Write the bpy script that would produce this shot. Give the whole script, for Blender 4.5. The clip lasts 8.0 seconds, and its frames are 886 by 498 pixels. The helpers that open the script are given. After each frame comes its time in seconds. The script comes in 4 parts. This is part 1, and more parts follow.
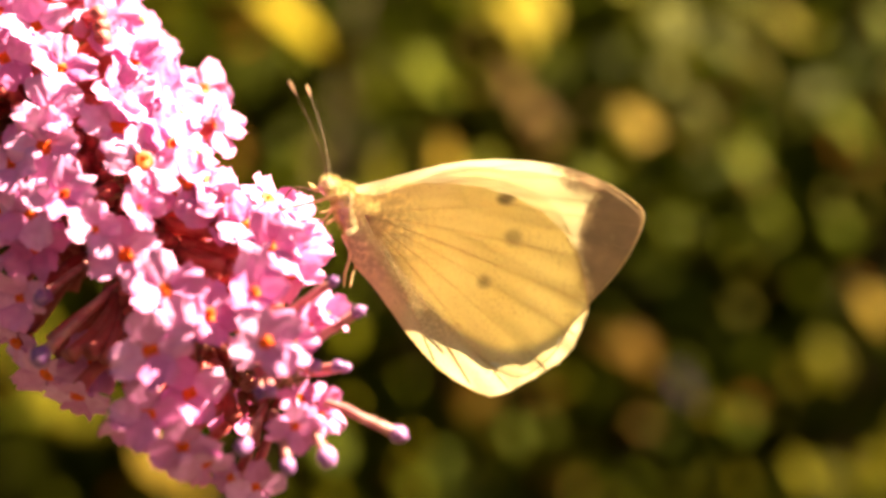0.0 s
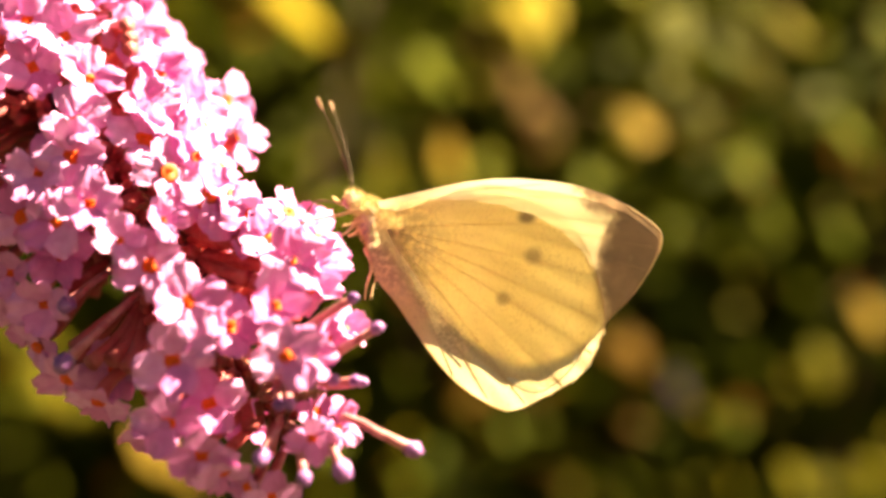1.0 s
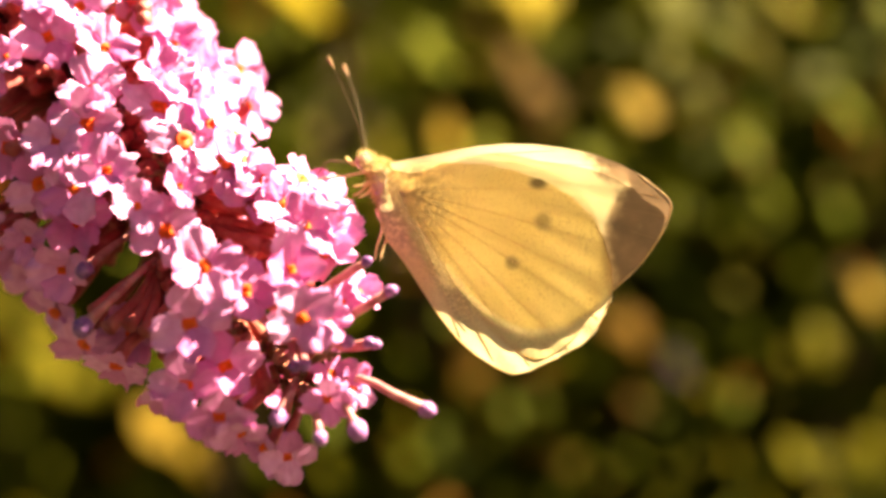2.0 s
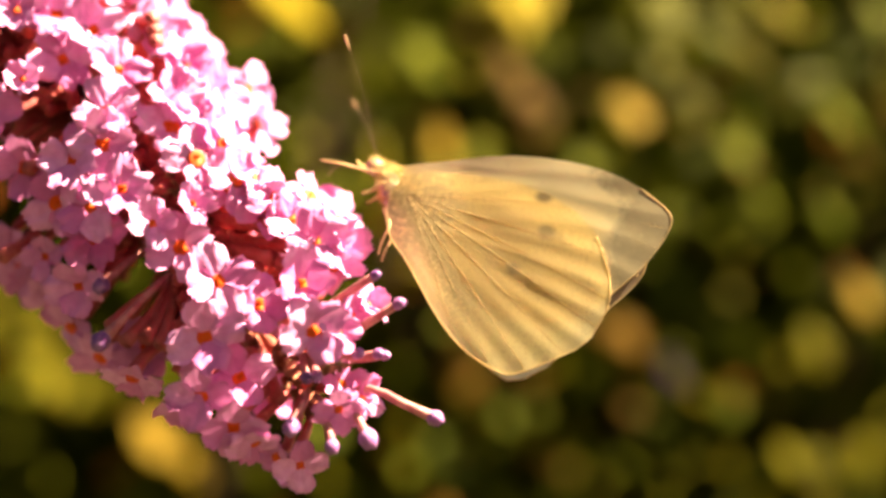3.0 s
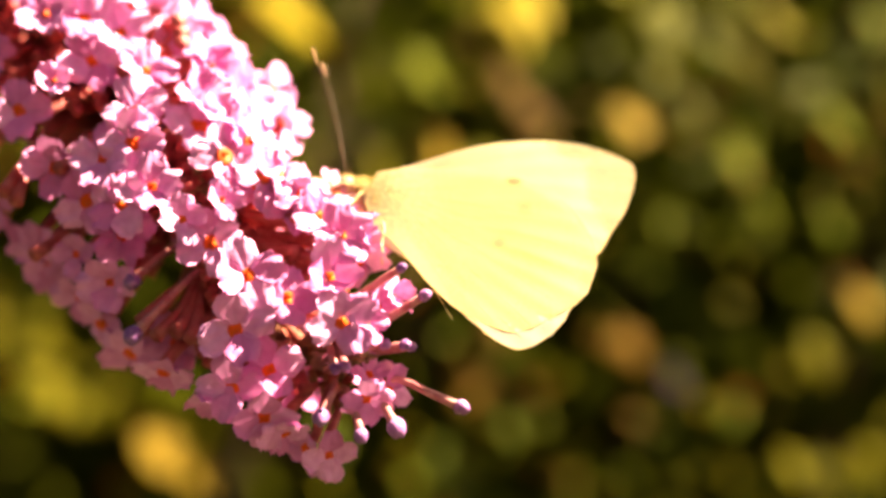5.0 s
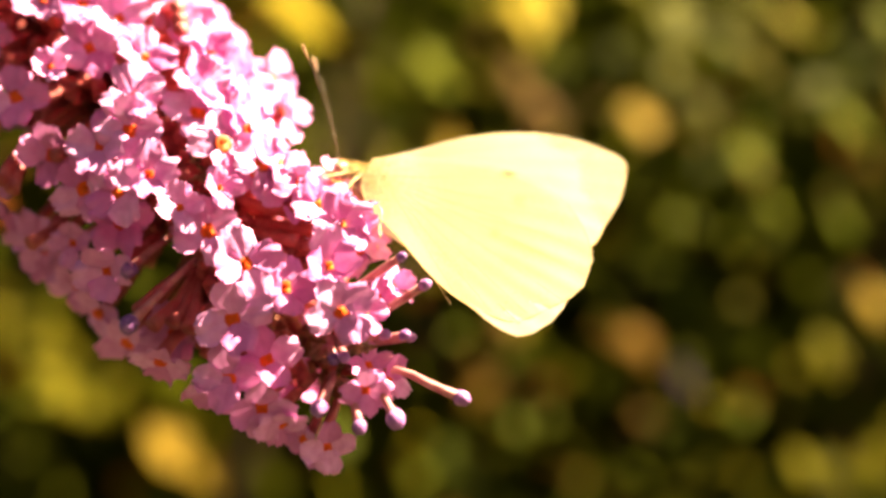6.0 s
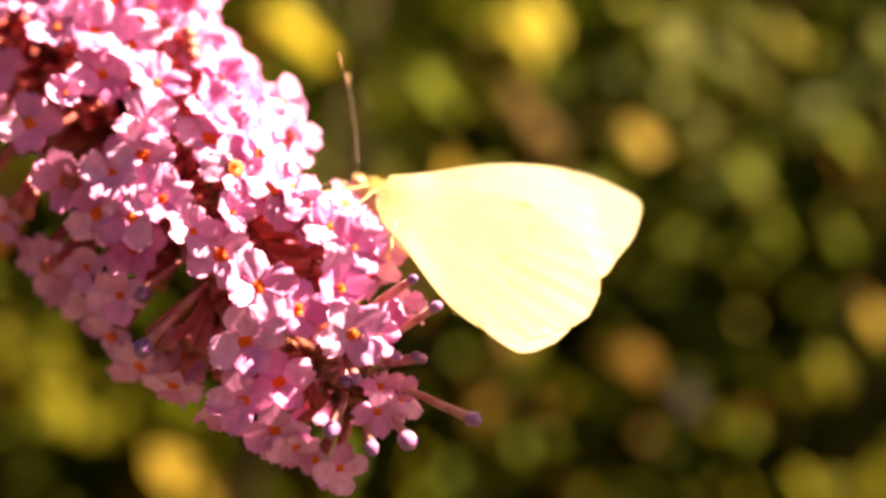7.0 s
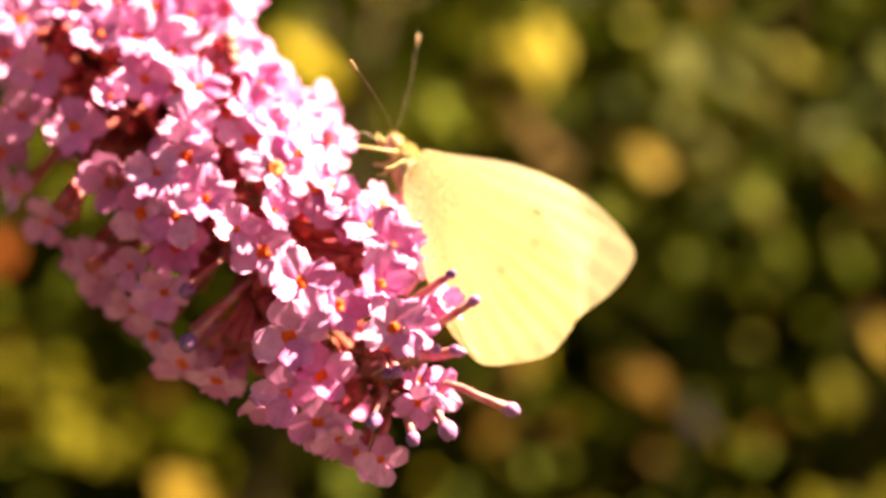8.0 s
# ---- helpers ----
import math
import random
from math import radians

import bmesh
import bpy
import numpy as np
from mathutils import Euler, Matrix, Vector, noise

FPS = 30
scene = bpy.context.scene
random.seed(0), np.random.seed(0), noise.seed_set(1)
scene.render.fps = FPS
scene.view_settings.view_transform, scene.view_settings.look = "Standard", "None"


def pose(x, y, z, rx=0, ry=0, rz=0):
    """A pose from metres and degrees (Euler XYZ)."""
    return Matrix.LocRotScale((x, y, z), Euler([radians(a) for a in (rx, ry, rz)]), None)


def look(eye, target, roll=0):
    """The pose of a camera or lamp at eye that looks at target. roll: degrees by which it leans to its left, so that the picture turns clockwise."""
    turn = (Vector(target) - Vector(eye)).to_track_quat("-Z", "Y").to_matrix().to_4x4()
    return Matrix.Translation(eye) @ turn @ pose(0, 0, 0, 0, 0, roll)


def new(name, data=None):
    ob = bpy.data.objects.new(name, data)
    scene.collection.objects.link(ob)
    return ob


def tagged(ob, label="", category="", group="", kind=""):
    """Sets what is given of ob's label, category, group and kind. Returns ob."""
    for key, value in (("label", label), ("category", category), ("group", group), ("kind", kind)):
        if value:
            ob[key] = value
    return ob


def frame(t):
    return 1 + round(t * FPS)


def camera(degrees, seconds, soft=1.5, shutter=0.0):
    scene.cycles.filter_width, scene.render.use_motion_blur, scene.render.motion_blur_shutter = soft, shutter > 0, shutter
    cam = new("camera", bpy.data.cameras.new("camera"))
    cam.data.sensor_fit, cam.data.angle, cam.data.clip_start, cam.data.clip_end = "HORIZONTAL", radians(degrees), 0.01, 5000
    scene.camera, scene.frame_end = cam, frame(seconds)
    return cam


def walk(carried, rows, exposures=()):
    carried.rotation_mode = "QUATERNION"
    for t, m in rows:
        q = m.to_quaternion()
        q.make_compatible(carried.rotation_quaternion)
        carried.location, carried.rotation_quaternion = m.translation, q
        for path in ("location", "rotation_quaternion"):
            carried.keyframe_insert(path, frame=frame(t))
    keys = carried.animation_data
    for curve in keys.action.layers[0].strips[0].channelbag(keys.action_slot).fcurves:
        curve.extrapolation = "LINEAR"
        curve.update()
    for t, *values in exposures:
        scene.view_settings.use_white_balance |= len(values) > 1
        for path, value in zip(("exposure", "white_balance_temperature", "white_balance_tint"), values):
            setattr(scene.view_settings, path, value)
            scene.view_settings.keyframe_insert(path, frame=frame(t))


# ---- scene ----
MM = 0.001
cam = camera(36.0, 8.0, soft=3.2, shutter=0.5)
cam.data.dof.use_dof = True
cam.data.dof.focus_distance = 0.132
cam.data.dof.aperture_fstop = 9.8
walk(cam, [
    (0, pose(0.00000, 0.00000, 1.00000, 90.00, 0.00, -0.00)),
    (0.5, pose(-0.00114, -0.00279, 1.00297, 89.42, -1.06, 0.07)),
    (1, pose(-0.00210, -0.00230, 1.00236, 89.71, -1.53, -0.16)),
    (1.5, pose(-0.00467, -0.00568, 1.00013, 89.09, -1.11, -0.30)),
    (1.7, pose(-0.00287, -0.00433, 1.00144, 88.81, -1.48, -0.29)),
    (2.8, pose(-0.00550, -0.00756, 0.99771, 89.43, -0.35, -0.07)),
    (3, pose(-0.00453, -0.00864, 1.00140, 89.24, -0.75, -0.51)),
    (3.5, pose(-0.00614, -0.00811, 1.00175, 90.27, -0.15, -0.60)),
    (4, pose(-0.00649, -0.00750, 1.00074, 89.88, -0.17, -0.70)),
    (4.5, pose(-0.00572, -0.00974, 1.00161, 90.18, -0.31, -0.93)),
    (4.7, pose(-0.00715, -0.01163, 1.00026, 89.96, -0.26, -0.79)),
    (6, pose(-0.00616, -0.00966, 0.99836, 89.79, -0.38, -0.17)),
    (6.5, pose(-0.00580, -0.00838, 0.99919, 89.74, -0.57, 0.10)),
    (6.8, pose(-0.00910, -0.00936, 0.99725, 89.83, -0.15, -0.06)),
    (7, pose(-0.00710, -0.01111, 0.99858, 90.64, -0.09, -0.14)),
    (7.2, pose(-0.00945, -0.01262, 0.99594, 90.66, 0.63, -0.63)),
    (7.5, pose(-0.01137, -0.01283, 0.99440, 91.59, 0.67, 0.26)),
    (8, pose(-0.01045, -0.01444, 0.99532, 91.81, 0.27, 0.04)),
], exposures=[(0, 1.6, 7600, 8), (8, 1.6, 7600, 8)])

# ---- light ----
SUN_TO = Vector((0.62, 0.09, 0.75)).normalized()
world = bpy.data.worlds.new("sky")
scene.world = world
world.use_nodes = True
sky = world.node_tree.nodes.new("ShaderNodeTexSky")
sky.sky_type = "NISHITA"
sky.sun_disc = False
sky.sun_elevation = math.asin(SUN_TO.z)
sky.sun_rotation = math.atan2(SUN_TO.x, SUN_TO.y)
world.node_tree.links.new(sky.outputs["Color"], world.node_tree.nodes["Background"].inputs["Color"])
world.node_tree.nodes["Background"].inputs["Strength"].default_value = 0.030
sun_data = bpy.data.lights.new("sun", "SUN")
sun_data.energy = 16.5
sun_data.angle = radians(0.6)
sun_data.color = (1.0, 0.80, 0.56)
sun = new("sun", sun_data)
sun.matrix_world = look(SUN_TO * 10, (0, 0, 0))


# ---- materials ----
class Nodes:
    """A small wrapper for building one node material."""

    def __init__(self, name):
        self.mat = bpy.data.materials.new(name)
        self.mat.use_nodes = True
        self.tree = self.mat.node_tree
        self.tree.nodes.clear()
        self.out = self.add("ShaderNodeOutputMaterial")

    def add(self, kind):
        return self.tree.nodes.new(kind)

    def link(self, a, b):
        self.tree.links.new(a, b)

    def put(self, socket, value):
        if hasattr(value, "is_output"):
            self.link(value, socket)
        else:
            socket.default_value = value

    def coords(self, which="Object"):
        return self.add("ShaderNodeTexCoord").outputs[which]

    def noise(self, scale, detail=3.0, rough=0.55, vector=None):
        n = self.add("ShaderNodeTexNoise")
        n.inputs["Scale"].default_value = scale
        n.inputs["Detail"].default_value = detail
        n.inputs["Roughness"].default_value = rough
        self.link(vector if vector is not None else self.coords(), n.inputs["Vector"])
        return n.outputs["Fac"]

    def ramp(self, value, lo, hi, a=0.0, b=1.0):
        n = self.add("ShaderNodeMapRange")
        n.interpolation_type = "SMOOTHSTEP"
        self.put(n.inputs["Value"], value)
        for key, v in (("From Min", lo), ("From Max", hi), ("To Min", a), ("To Max", b)):
            n.inputs[key].default_value = v
        return n.outputs["Result"]

    def mix(self, fac, a, b, blend="MIX"):
        n = self.add("ShaderNodeMix")
        n.data_type, n.blend_type = "RGBA", blend
        self.put(n.inputs[0], fac)
        for socket, v in ((n.inputs[6], a), (n.inputs[7], b)):
            self.put(socket, v if hasattr(v, "is_output") else (*v, 1.0))
        return n.outputs[2]

    def math(self, op, a, b=0.0):
        n = self.add("ShaderNodeMath")
        n.operation = op
        self.put(n.inputs[0], a)
        self.put(n.inputs[1], b)
        return n.outputs[0]

    def random(self):
        return self.add("ShaderNodeObjectInfo").outputs["Random"]

    def island(self):
        return self.add("ShaderNodeNewGeometry").outputs["Random Per Island"]

    def spot(self, x, y, z, r0, r1, squash=1.0):
        """1 inside radius r0 round a point of the thing's own space (millimetres), 0 beyond r1."""
        m = self.add("ShaderNodeMapping")
        self.link(self.coords(), m.inputs["Vector"])
        m.inputs["Location"].default_value = (-x * MM, 0.0, -z * MM * squash)
        m.inputs["Scale"].default_value = (1.0, 0.0, squash)
        n = self.add("ShaderNodeVectorMath")
        n.operation = "LENGTH"
        self.link(m.outputs[0], n.inputs[0])
        return self.ramp(n.outputs["Value"], r0 * MM, r1 * MM, 1.0, 0.0)

    def across(self, nx, nz):
        """Millimetres along a direction in the plane of the wing."""
        n = self.add("ShaderNodeVectorMath")
        n.operation = "DOT_PRODUCT"
        self.link(self.coords(), n.inputs[0])
        n.inputs[1].default_value = (nx / MM, 0.0, nz / MM)
        return n.outputs["Value"]

    def bump(self, height, strength, distance):
        n = self.add("ShaderNodeBump")
        n.inputs["Strength"].default_value = strength
        n.inputs["Distance"].default_value = distance
        self.link(height, n.inputs["Height"])
        return n.outputs["Normal"]

    def surface(self, color, rough=0.6, thin=0.0, thin_color=None, normal=None, gloss=0.4):
        p = self.add("ShaderNodeBsdfPrincipled")
        self.put(p.inputs["Base Color"], color if hasattr(color, "is_output") else (*color, 1.0))
        self.put(p.inputs["Roughness"], rough)
        p.inputs["Specular IOR Level"].default_value = gloss
        if normal is not None:
            self.link(normal, p.inputs["Normal"])
        last = p.outputs[0]
        if thin:
            t = self.add("ShaderNodeBsdfTranslucent")
            c = thin_color if thin_color is not None else color
            self.put(t.inputs["Color"], c if hasattr(c, "is_output") else (*c, 1.0))
            m = self.add("ShaderNodeMixShader")
            m.inputs[0].default_value = thin
            self.link(last, m.inputs[1])
            self.link(t.outputs[0], m.inputs[2])
            last = m.outputs[0]
        self.link(last, self.out.inputs["Surface"])
        return self.mat


def petal_material():
    n = Nodes("pink_petal")
    tone = n.mix(n.random(), (0.60, 0.17, 0.46), (0.82, 0.38, 0.73))
    veins = n.ramp(n.noise(900, 4), 0.35, 0.7)
    tone = n.mix(n.math("MULTIPLY", veins, 0.35), tone, (0.50, 0.11, 0.37))
    return n.surface(tone, 0.45, 0.09, n.mix(0.5, tone, (0.74, 0.24, 0.60)), n.bump(n.noise(1400, 3), 0.5, 0.0003), 0.2)


def tube_material():
    n = Nodes("red_pink_tube")
    tone = n.mix(n.random(), (0.48, 0.07, 0.08), (0.58, 0.14, 0.15))
    tone = n.mix(n.ramp(n.noise(700, 3), 0.4, 0.7, 0.0, 0.5), tone, (0.70, 0.26, 0.26))
    return n.surface(tone, 0.5, 0.3, None, n.bump(n.noise(2500, 2), 0.3, 0.0002))


def throat_material():
    n = Nodes("orange_throat")
    tone = n.mix(n.random(), (0.78, 0.090, 0.006), (0.84, 0.135, 0.010))
    return n.surface(n.mix(n.ramp(n.noise(2500), 0.4, 0.7, 0.0, 0.5), tone, (0.92, 0.07, 0.008)), 0.6, 0.2)


def bud_material():
    n = Nodes("purple_bud")
    tone = n.mix(n.random(), (0.13, 0.045, 0.21), (0.34, 0.13, 0.38))
    return n.surface(n.mix(n.ramp(n.noise(1500), 0.4, 0.75, 0.0, 0.5), tone, (0.55, 0.30, 0.55)), 0.32, 0.1, None, n.bump(n.noise(2500), 0.3, 0.0002))


def stalk_material():
    n = Nodes("downy_stalk")
    tone = n.mix(n.ramp(n.noise(350, 4), 0.35, 0.65), (0.30, 0.055, 0.045), (0.24, 0.11, 0.06))
    return n.surface(tone, 0.75, 0.0, None, n.bump(n.noise(3000), 0.5, 0.0003))


def wing_dust(n, tone, amount, dark):
    specks = n.ramp(n.noise(5200, 2, 0.7), 0.52, 0.66)
    patch = n.ramp(n.noise(260, 3), 0.35, 0.7, 0.45, 1.0)
    return n.mix(n.math("MULTIPLY", n.math("MULTIPLY", specks, patch), amount), tone, dark)


def hindwing_material():
    n = Nodes("yellow_wing")
    tone = n.mix(n.ramp(n.noise(180, 4), 0.3, 0.7), (0.73, 0.595, 0.33), (0.79, 0.66, 0.385))
    # Paler beyond a disc: light through the single wing layer, painted into the colour.
    outside = n.math("SUBTRACT", 1.0, n.spot(15.0, 0, -7.6, 6.7, 7.7))
    pale = n.math("MULTIPLY", outside, n.ramp(n.across(0.0, 1.0), -12.5, -7.5, 1.0, 0.0))
    fold = n.across(0.85, 0.526)
    tone = n.mix(n.math("MULTIPLY", pale, 0.4), tone, (0.88, 0.79, 0.46))
    clean = tone
    tone = n.mix(0.45, clean, (0.95, 0.90, 0.58))
    base = n.spot(1.6, 0, -4.2, 1.6, 7.0)
    tone = n.mix(n.math("MULTIPLY", n.math("MULTIPLY", base, n.ramp(n.noise(1800, 4, 0.7), 0.32, 0.6)), 0.88), tone, (0.20, 0.17, 0.14))
    band = n.math("MULTIPLY", n.ramp(fold, -2.7, -1.7), n.ramp(fold, -1.0, 1.2, 1.0, 0.0))
    band = n.math("MULTIPLY", band, n.ramp(n.across(0.0, 1.0), -17.5, -12.0))
    tone = n.mix(n.math("MULTIPLY", n.math("MULTIPLY", band, n.ramp(n.noise(4800, 2), 0.36, 0.54)), 0.72), tone, (0.27, 0.22, 0.12))
    tone = wing_dust(n, tone, 0.6, (0.34, 0.25, 0.10))
    glow = tone
    tone = n.mix(0.3, clean, tone)
    for x, z, r, k in ((15.0, -5.2, 1.25, 0.6), (12.1, -9.3, 1.0, 0.65), (14.4, -1.55, 1.3, 0.9)):
        mark = n.spot(x, 0, z, 0.25 * r, r, 1.5 if k == 0.9 else 1.0)
        tone = n.mix(n.math("MULTIPLY", mark, 0.5 * k if k == 0.9 else 0.2 * k), tone, (0.25, 0.20, 0.14) if k < 0.9 else (0.08, 0.06, 0.045))
        glow = n.mix(n.math("MULTIPLY", mark, k), glow, (0.12, 0.09, 0.06))
    return n.surface(tone, 0.5, 0.755, glow, n.bump(n.noise(6000, 2), 0.25, 0.0001), 0.6)


def forewing_material():
    n = Nodes("cream_wing")
    cream = n.mix(n.ramp(n.noise(200, 4), 0.3, 0.7), (0.82, 0.72, 0.44), (0.84, 0.76, 0.50))
    edge = n.math("ADD", n.noise(800, 3), -0.5)
    tip = n.math("MAXIMUM", n.spot(31.5, 0, -7.2, 8.8, 11.6), n.spot(24.5, 0, 4.0, 4.6, 7.6))
    tip = n.ramp(n.math("ADD", tip, n.math("MULTIPLY", edge, 1.3)), 0.1, 0.9)
    brown = n.mix(n.ramp(n.noise(500, 4), 0.35, 0.7), (0.13, 0.078, 0.045), (0.22, 0.14, 0.085))
    root = n.spot(4.0, 0, 1.2, 1.5, 10.5, 3.0)
    tone = n.mix(n.math("MULTIPLY", tip, 0.24), cream, brown)
    tone = n.mix(n.math("MULTIPLY", root, 0.6), tone, (0.36, 0.26, 0.20))
    tone = wing_dust(n, tone, 0.3, (0.45, 0.36, 0.2))
    seen_tip = n.mix(n.math("MULTIPLY", tip, 0.96), cream, brown)
    through_tone = n.mix(n.math("MULTIPLY", root, 0.75), seen_tip, (0.36, 0.26, 0.20))
    return n.surface(tone, 0.5, 0.72, through_tone, n.bump(n.noise(6000, 2), 0.25, 0.0001), 0.6)


def upper_material(name, tip_dark, thin):
    n = Nodes(name)
    tone = n.mix(n.ramp(n.noise(200, 4), 0.3, 0.7), (0.90, 0.88, 0.78), (0.93, 0.92, 0.84))
    tip = n.ramp(n.math("ADD", n.spot(31.5, 0, -7.2, 10.2, 11.0), n.math("MULTIPLY", n.math("ADD", n.noise(420, 3), -0.5), 0.8)), 0.35, 0.65)
    tone = n.mix(n.math("MULTIPLY", tip, tip_dark), tone, (0.24, 0.16, 0.11))
    return n.surface(tone, 0.6, thin, None, n.bump(n.noise(6000, 2), 0.25, 0.0001), 0.25)


def plain_material(name, a, b, scale, rough=0.6, thin=0.0, bump=0.3):
    n = Nodes(name)
    tone = n.mix(n.ramp(n.noise(scale, 4), 0.35, 0.65), a, b)
    return n.surface(tone, rough, thin, None, n.bump(n.noise(scale * 3), bump, 0.3 / scale))


def leaf_material(name, a, b, thin=0.3):
    n = Nodes(name)
    pick = n.math("FRACT", n.math("ADD", n.island(), n.random()))
    tone = n.mix(pick, a, b)
    tone = n.mix(n.ramp(n.noise(60, 4), 0.4, 0.7, 0.0, 0.5), tone, tuple(0.6 * v for v in a))
    return n.surface(tone, 0.6, thin, None, n.bump(n.noise(250), 0.3, 0.001), 0.03)


PETAL, TUBE, THROAT, BUD, STALK = petal_material(), tube_material(), throat_material(), bud_material(), stalk_material()
HINDWING, FOREWING = hindwing_material(), forewing_material()
HIND_UPPER, FORE_UPPER = upper_material("white_hindwing_top", 0.0, 0.8), upper_material("white_forewing_top", 0.9, 0.75)
RIM = plain_material("wing_rim", (0.80, 0.66, 0.40), (0.70, 0.55, 0.32), 900, 0.6, 0.65)
FUR = plain_material("pale_fur", (0.62, 0.50, 0.23), (0.40, 0.30, 0.13), 900, 0.8, 0.2)
BODY = plain_material("grey_body", (0.30, 0.24, 0.20), (0.52, 0.44, 0.34), 700, 0.8)
EYE = plain_material("compound_eye", (0.26, 0.14, 0.10), (0.40, 0.26, 0.20), 1500, 0.25)
LEG = plain_material("pale_leg", (0.68, 0.55, 0.30), (0.52, 0.38, 0.18), 900, 0.5)
BUD_TUBE = plain_material("mauve_bud_tube", (0.42, 0.12, 0.15), (0.56, 0.27, 0.27), 700, 0.55, 0.15)
DRY = plain_material("dry_brown_petal", (0.16, 0.08, 0.04), (0.42, 0.30, 0.16), 900, 0.8, 0.1)
FEELER = plain_material("brown_antenna", (0.06, 0.035, 0.018), (0.13, 0.085, 0.045), 1200, 0.5)
CLUB = plain_material("antenna_club", (0.28, 0.15, 0.07), (0.46, 0.32, 0.19), 900, 0.5)
BARK = plain_material("twig_bark", (0.10, 0.065, 0.035), (0.19, 0.13, 0.07), 60, 0.85)
# Soil and grass darkened: the shade of the plants is in the colour.
SOIL = plain_material("shade_toned_soil", (0.018, 0.022, 0.009), (0.034, 0.028, 0.016), 3, 0.9)
# Kept dark so that the unseen wall bounces little light.
WALL = plain_material("dark_unseen_wall", (0.07, 0.055, 0.045), (0.11, 0.09, 0.07), 8, 0.9)
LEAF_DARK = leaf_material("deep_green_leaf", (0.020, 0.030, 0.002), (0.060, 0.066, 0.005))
# The lighter leaf colours hold sunlit brightness as well as the leaf's own tint.
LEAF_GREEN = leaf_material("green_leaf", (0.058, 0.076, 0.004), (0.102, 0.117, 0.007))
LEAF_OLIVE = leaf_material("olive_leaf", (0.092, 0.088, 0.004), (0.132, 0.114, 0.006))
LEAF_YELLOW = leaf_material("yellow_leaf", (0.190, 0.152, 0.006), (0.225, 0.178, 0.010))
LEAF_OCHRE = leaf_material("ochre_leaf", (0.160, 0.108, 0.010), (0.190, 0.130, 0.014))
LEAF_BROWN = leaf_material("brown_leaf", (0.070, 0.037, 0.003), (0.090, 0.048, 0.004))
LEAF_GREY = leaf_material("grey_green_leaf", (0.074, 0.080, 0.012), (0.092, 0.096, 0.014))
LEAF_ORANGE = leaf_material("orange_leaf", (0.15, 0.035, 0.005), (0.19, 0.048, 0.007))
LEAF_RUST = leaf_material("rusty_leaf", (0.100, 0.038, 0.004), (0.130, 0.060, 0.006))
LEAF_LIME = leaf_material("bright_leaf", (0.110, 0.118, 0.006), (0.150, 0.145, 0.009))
MAUVE = leaf_material("mauve_flower", (0.020, 0.010, 0.026), (0.027, 0.014, 0.034))


# ---- mesh helpers ----
def mesh_of(name, bm, material, smooth=True):
    me = bpy.data.meshes.new(name)
    bm.to_mesh(me)
    bm.free()
    me.materials.append(material)
    for p in me.polygons:
        p.use_smooth = smooth
    return me


def place(name, me, parent=None, m=None, label=""):
    ob = new(name, me)
    if parent is not None:
        ob.parent = parent
    if m is not None:
        ob.matrix_basis = m
    if label:
        ob["label"] = label
    return ob


def part(name, bm, material, parent, label="", m=None):
    return place(name, mesh_of(name, bm, material), parent, m, label)


def tube(bm, points, radii, sides=8, cap=True):
    """A tapered tube along the points."""
    rings, up = [], Vector((0.31, 0.17, 0.93))
    pts = [Vector(p) for p in points]
    for i, p in enumerate(pts):
        d = (pts[min(i + 1, len(pts) - 1)] - pts[max(i - 1, 0)]).normalized()
        a = d.cross(up)
        if a.length < 0.05:
            a = d.cross(Vector((1, 0, 0)))
        a.normalize()
        b = d.cross(a)
        rings.append([bm.verts.new(p + radii[i] * (math.cos(2 * math.pi * k / sides) * a + math.sin(2 * math.pi * k / sides) * b)) for k in range(sides)])
    for r, s in zip(rings, rings[1:]):
        for k in range(sides):
            bm.faces.new((r[k], r[(k + 1) % sides], s[(k + 1) % sides], s[k]))
    if cap:
        bm.faces.new(rings[0][::-1])
        bm.faces.new(rings[-1])
    return bm


def arc(points, count):
    """A smooth line (Catmull-Rom) through the points."""
    p = [Vector(q) for q in points]
    p = [2 * p[0] - p[1]] + p + [2 * p[-1] - p[-2]]
    line = []
    spans = len(p) - 3
    for n in range(count):
        u = n / (count - 1) * spans
        i = min(int(u), spans - 1)
        f = u - i
        a, b, c, d = p[i:i + 4]
        line.append(0.5 * ((2 * b) + (c - a) * f + (2 * a - 5 * b + 4 * c - d) * f * f + (3 * b - a - 3 * c + d) * f ** 3))
    return line


def blob(bm, centre, size, turn=None, rough=0.0, seg=14, rings=9):
    """An egg-shaped body with a slightly uneven skin."""
    m = Matrix.Translation(centre) @ (turn or Matrix()) @ Matrix.Diagonal((*size, 1))
    made = bmesh.ops.create_uvsphere(bm, u_segments=seg, v_segments=rings, radius=1.0)["verts"]
    for v in made:
        k = 1 + rough * noise.noise(v.co * 2.3 + Vector(centre) * 900)
        v.co = m @ (v.co * k)
    return bm


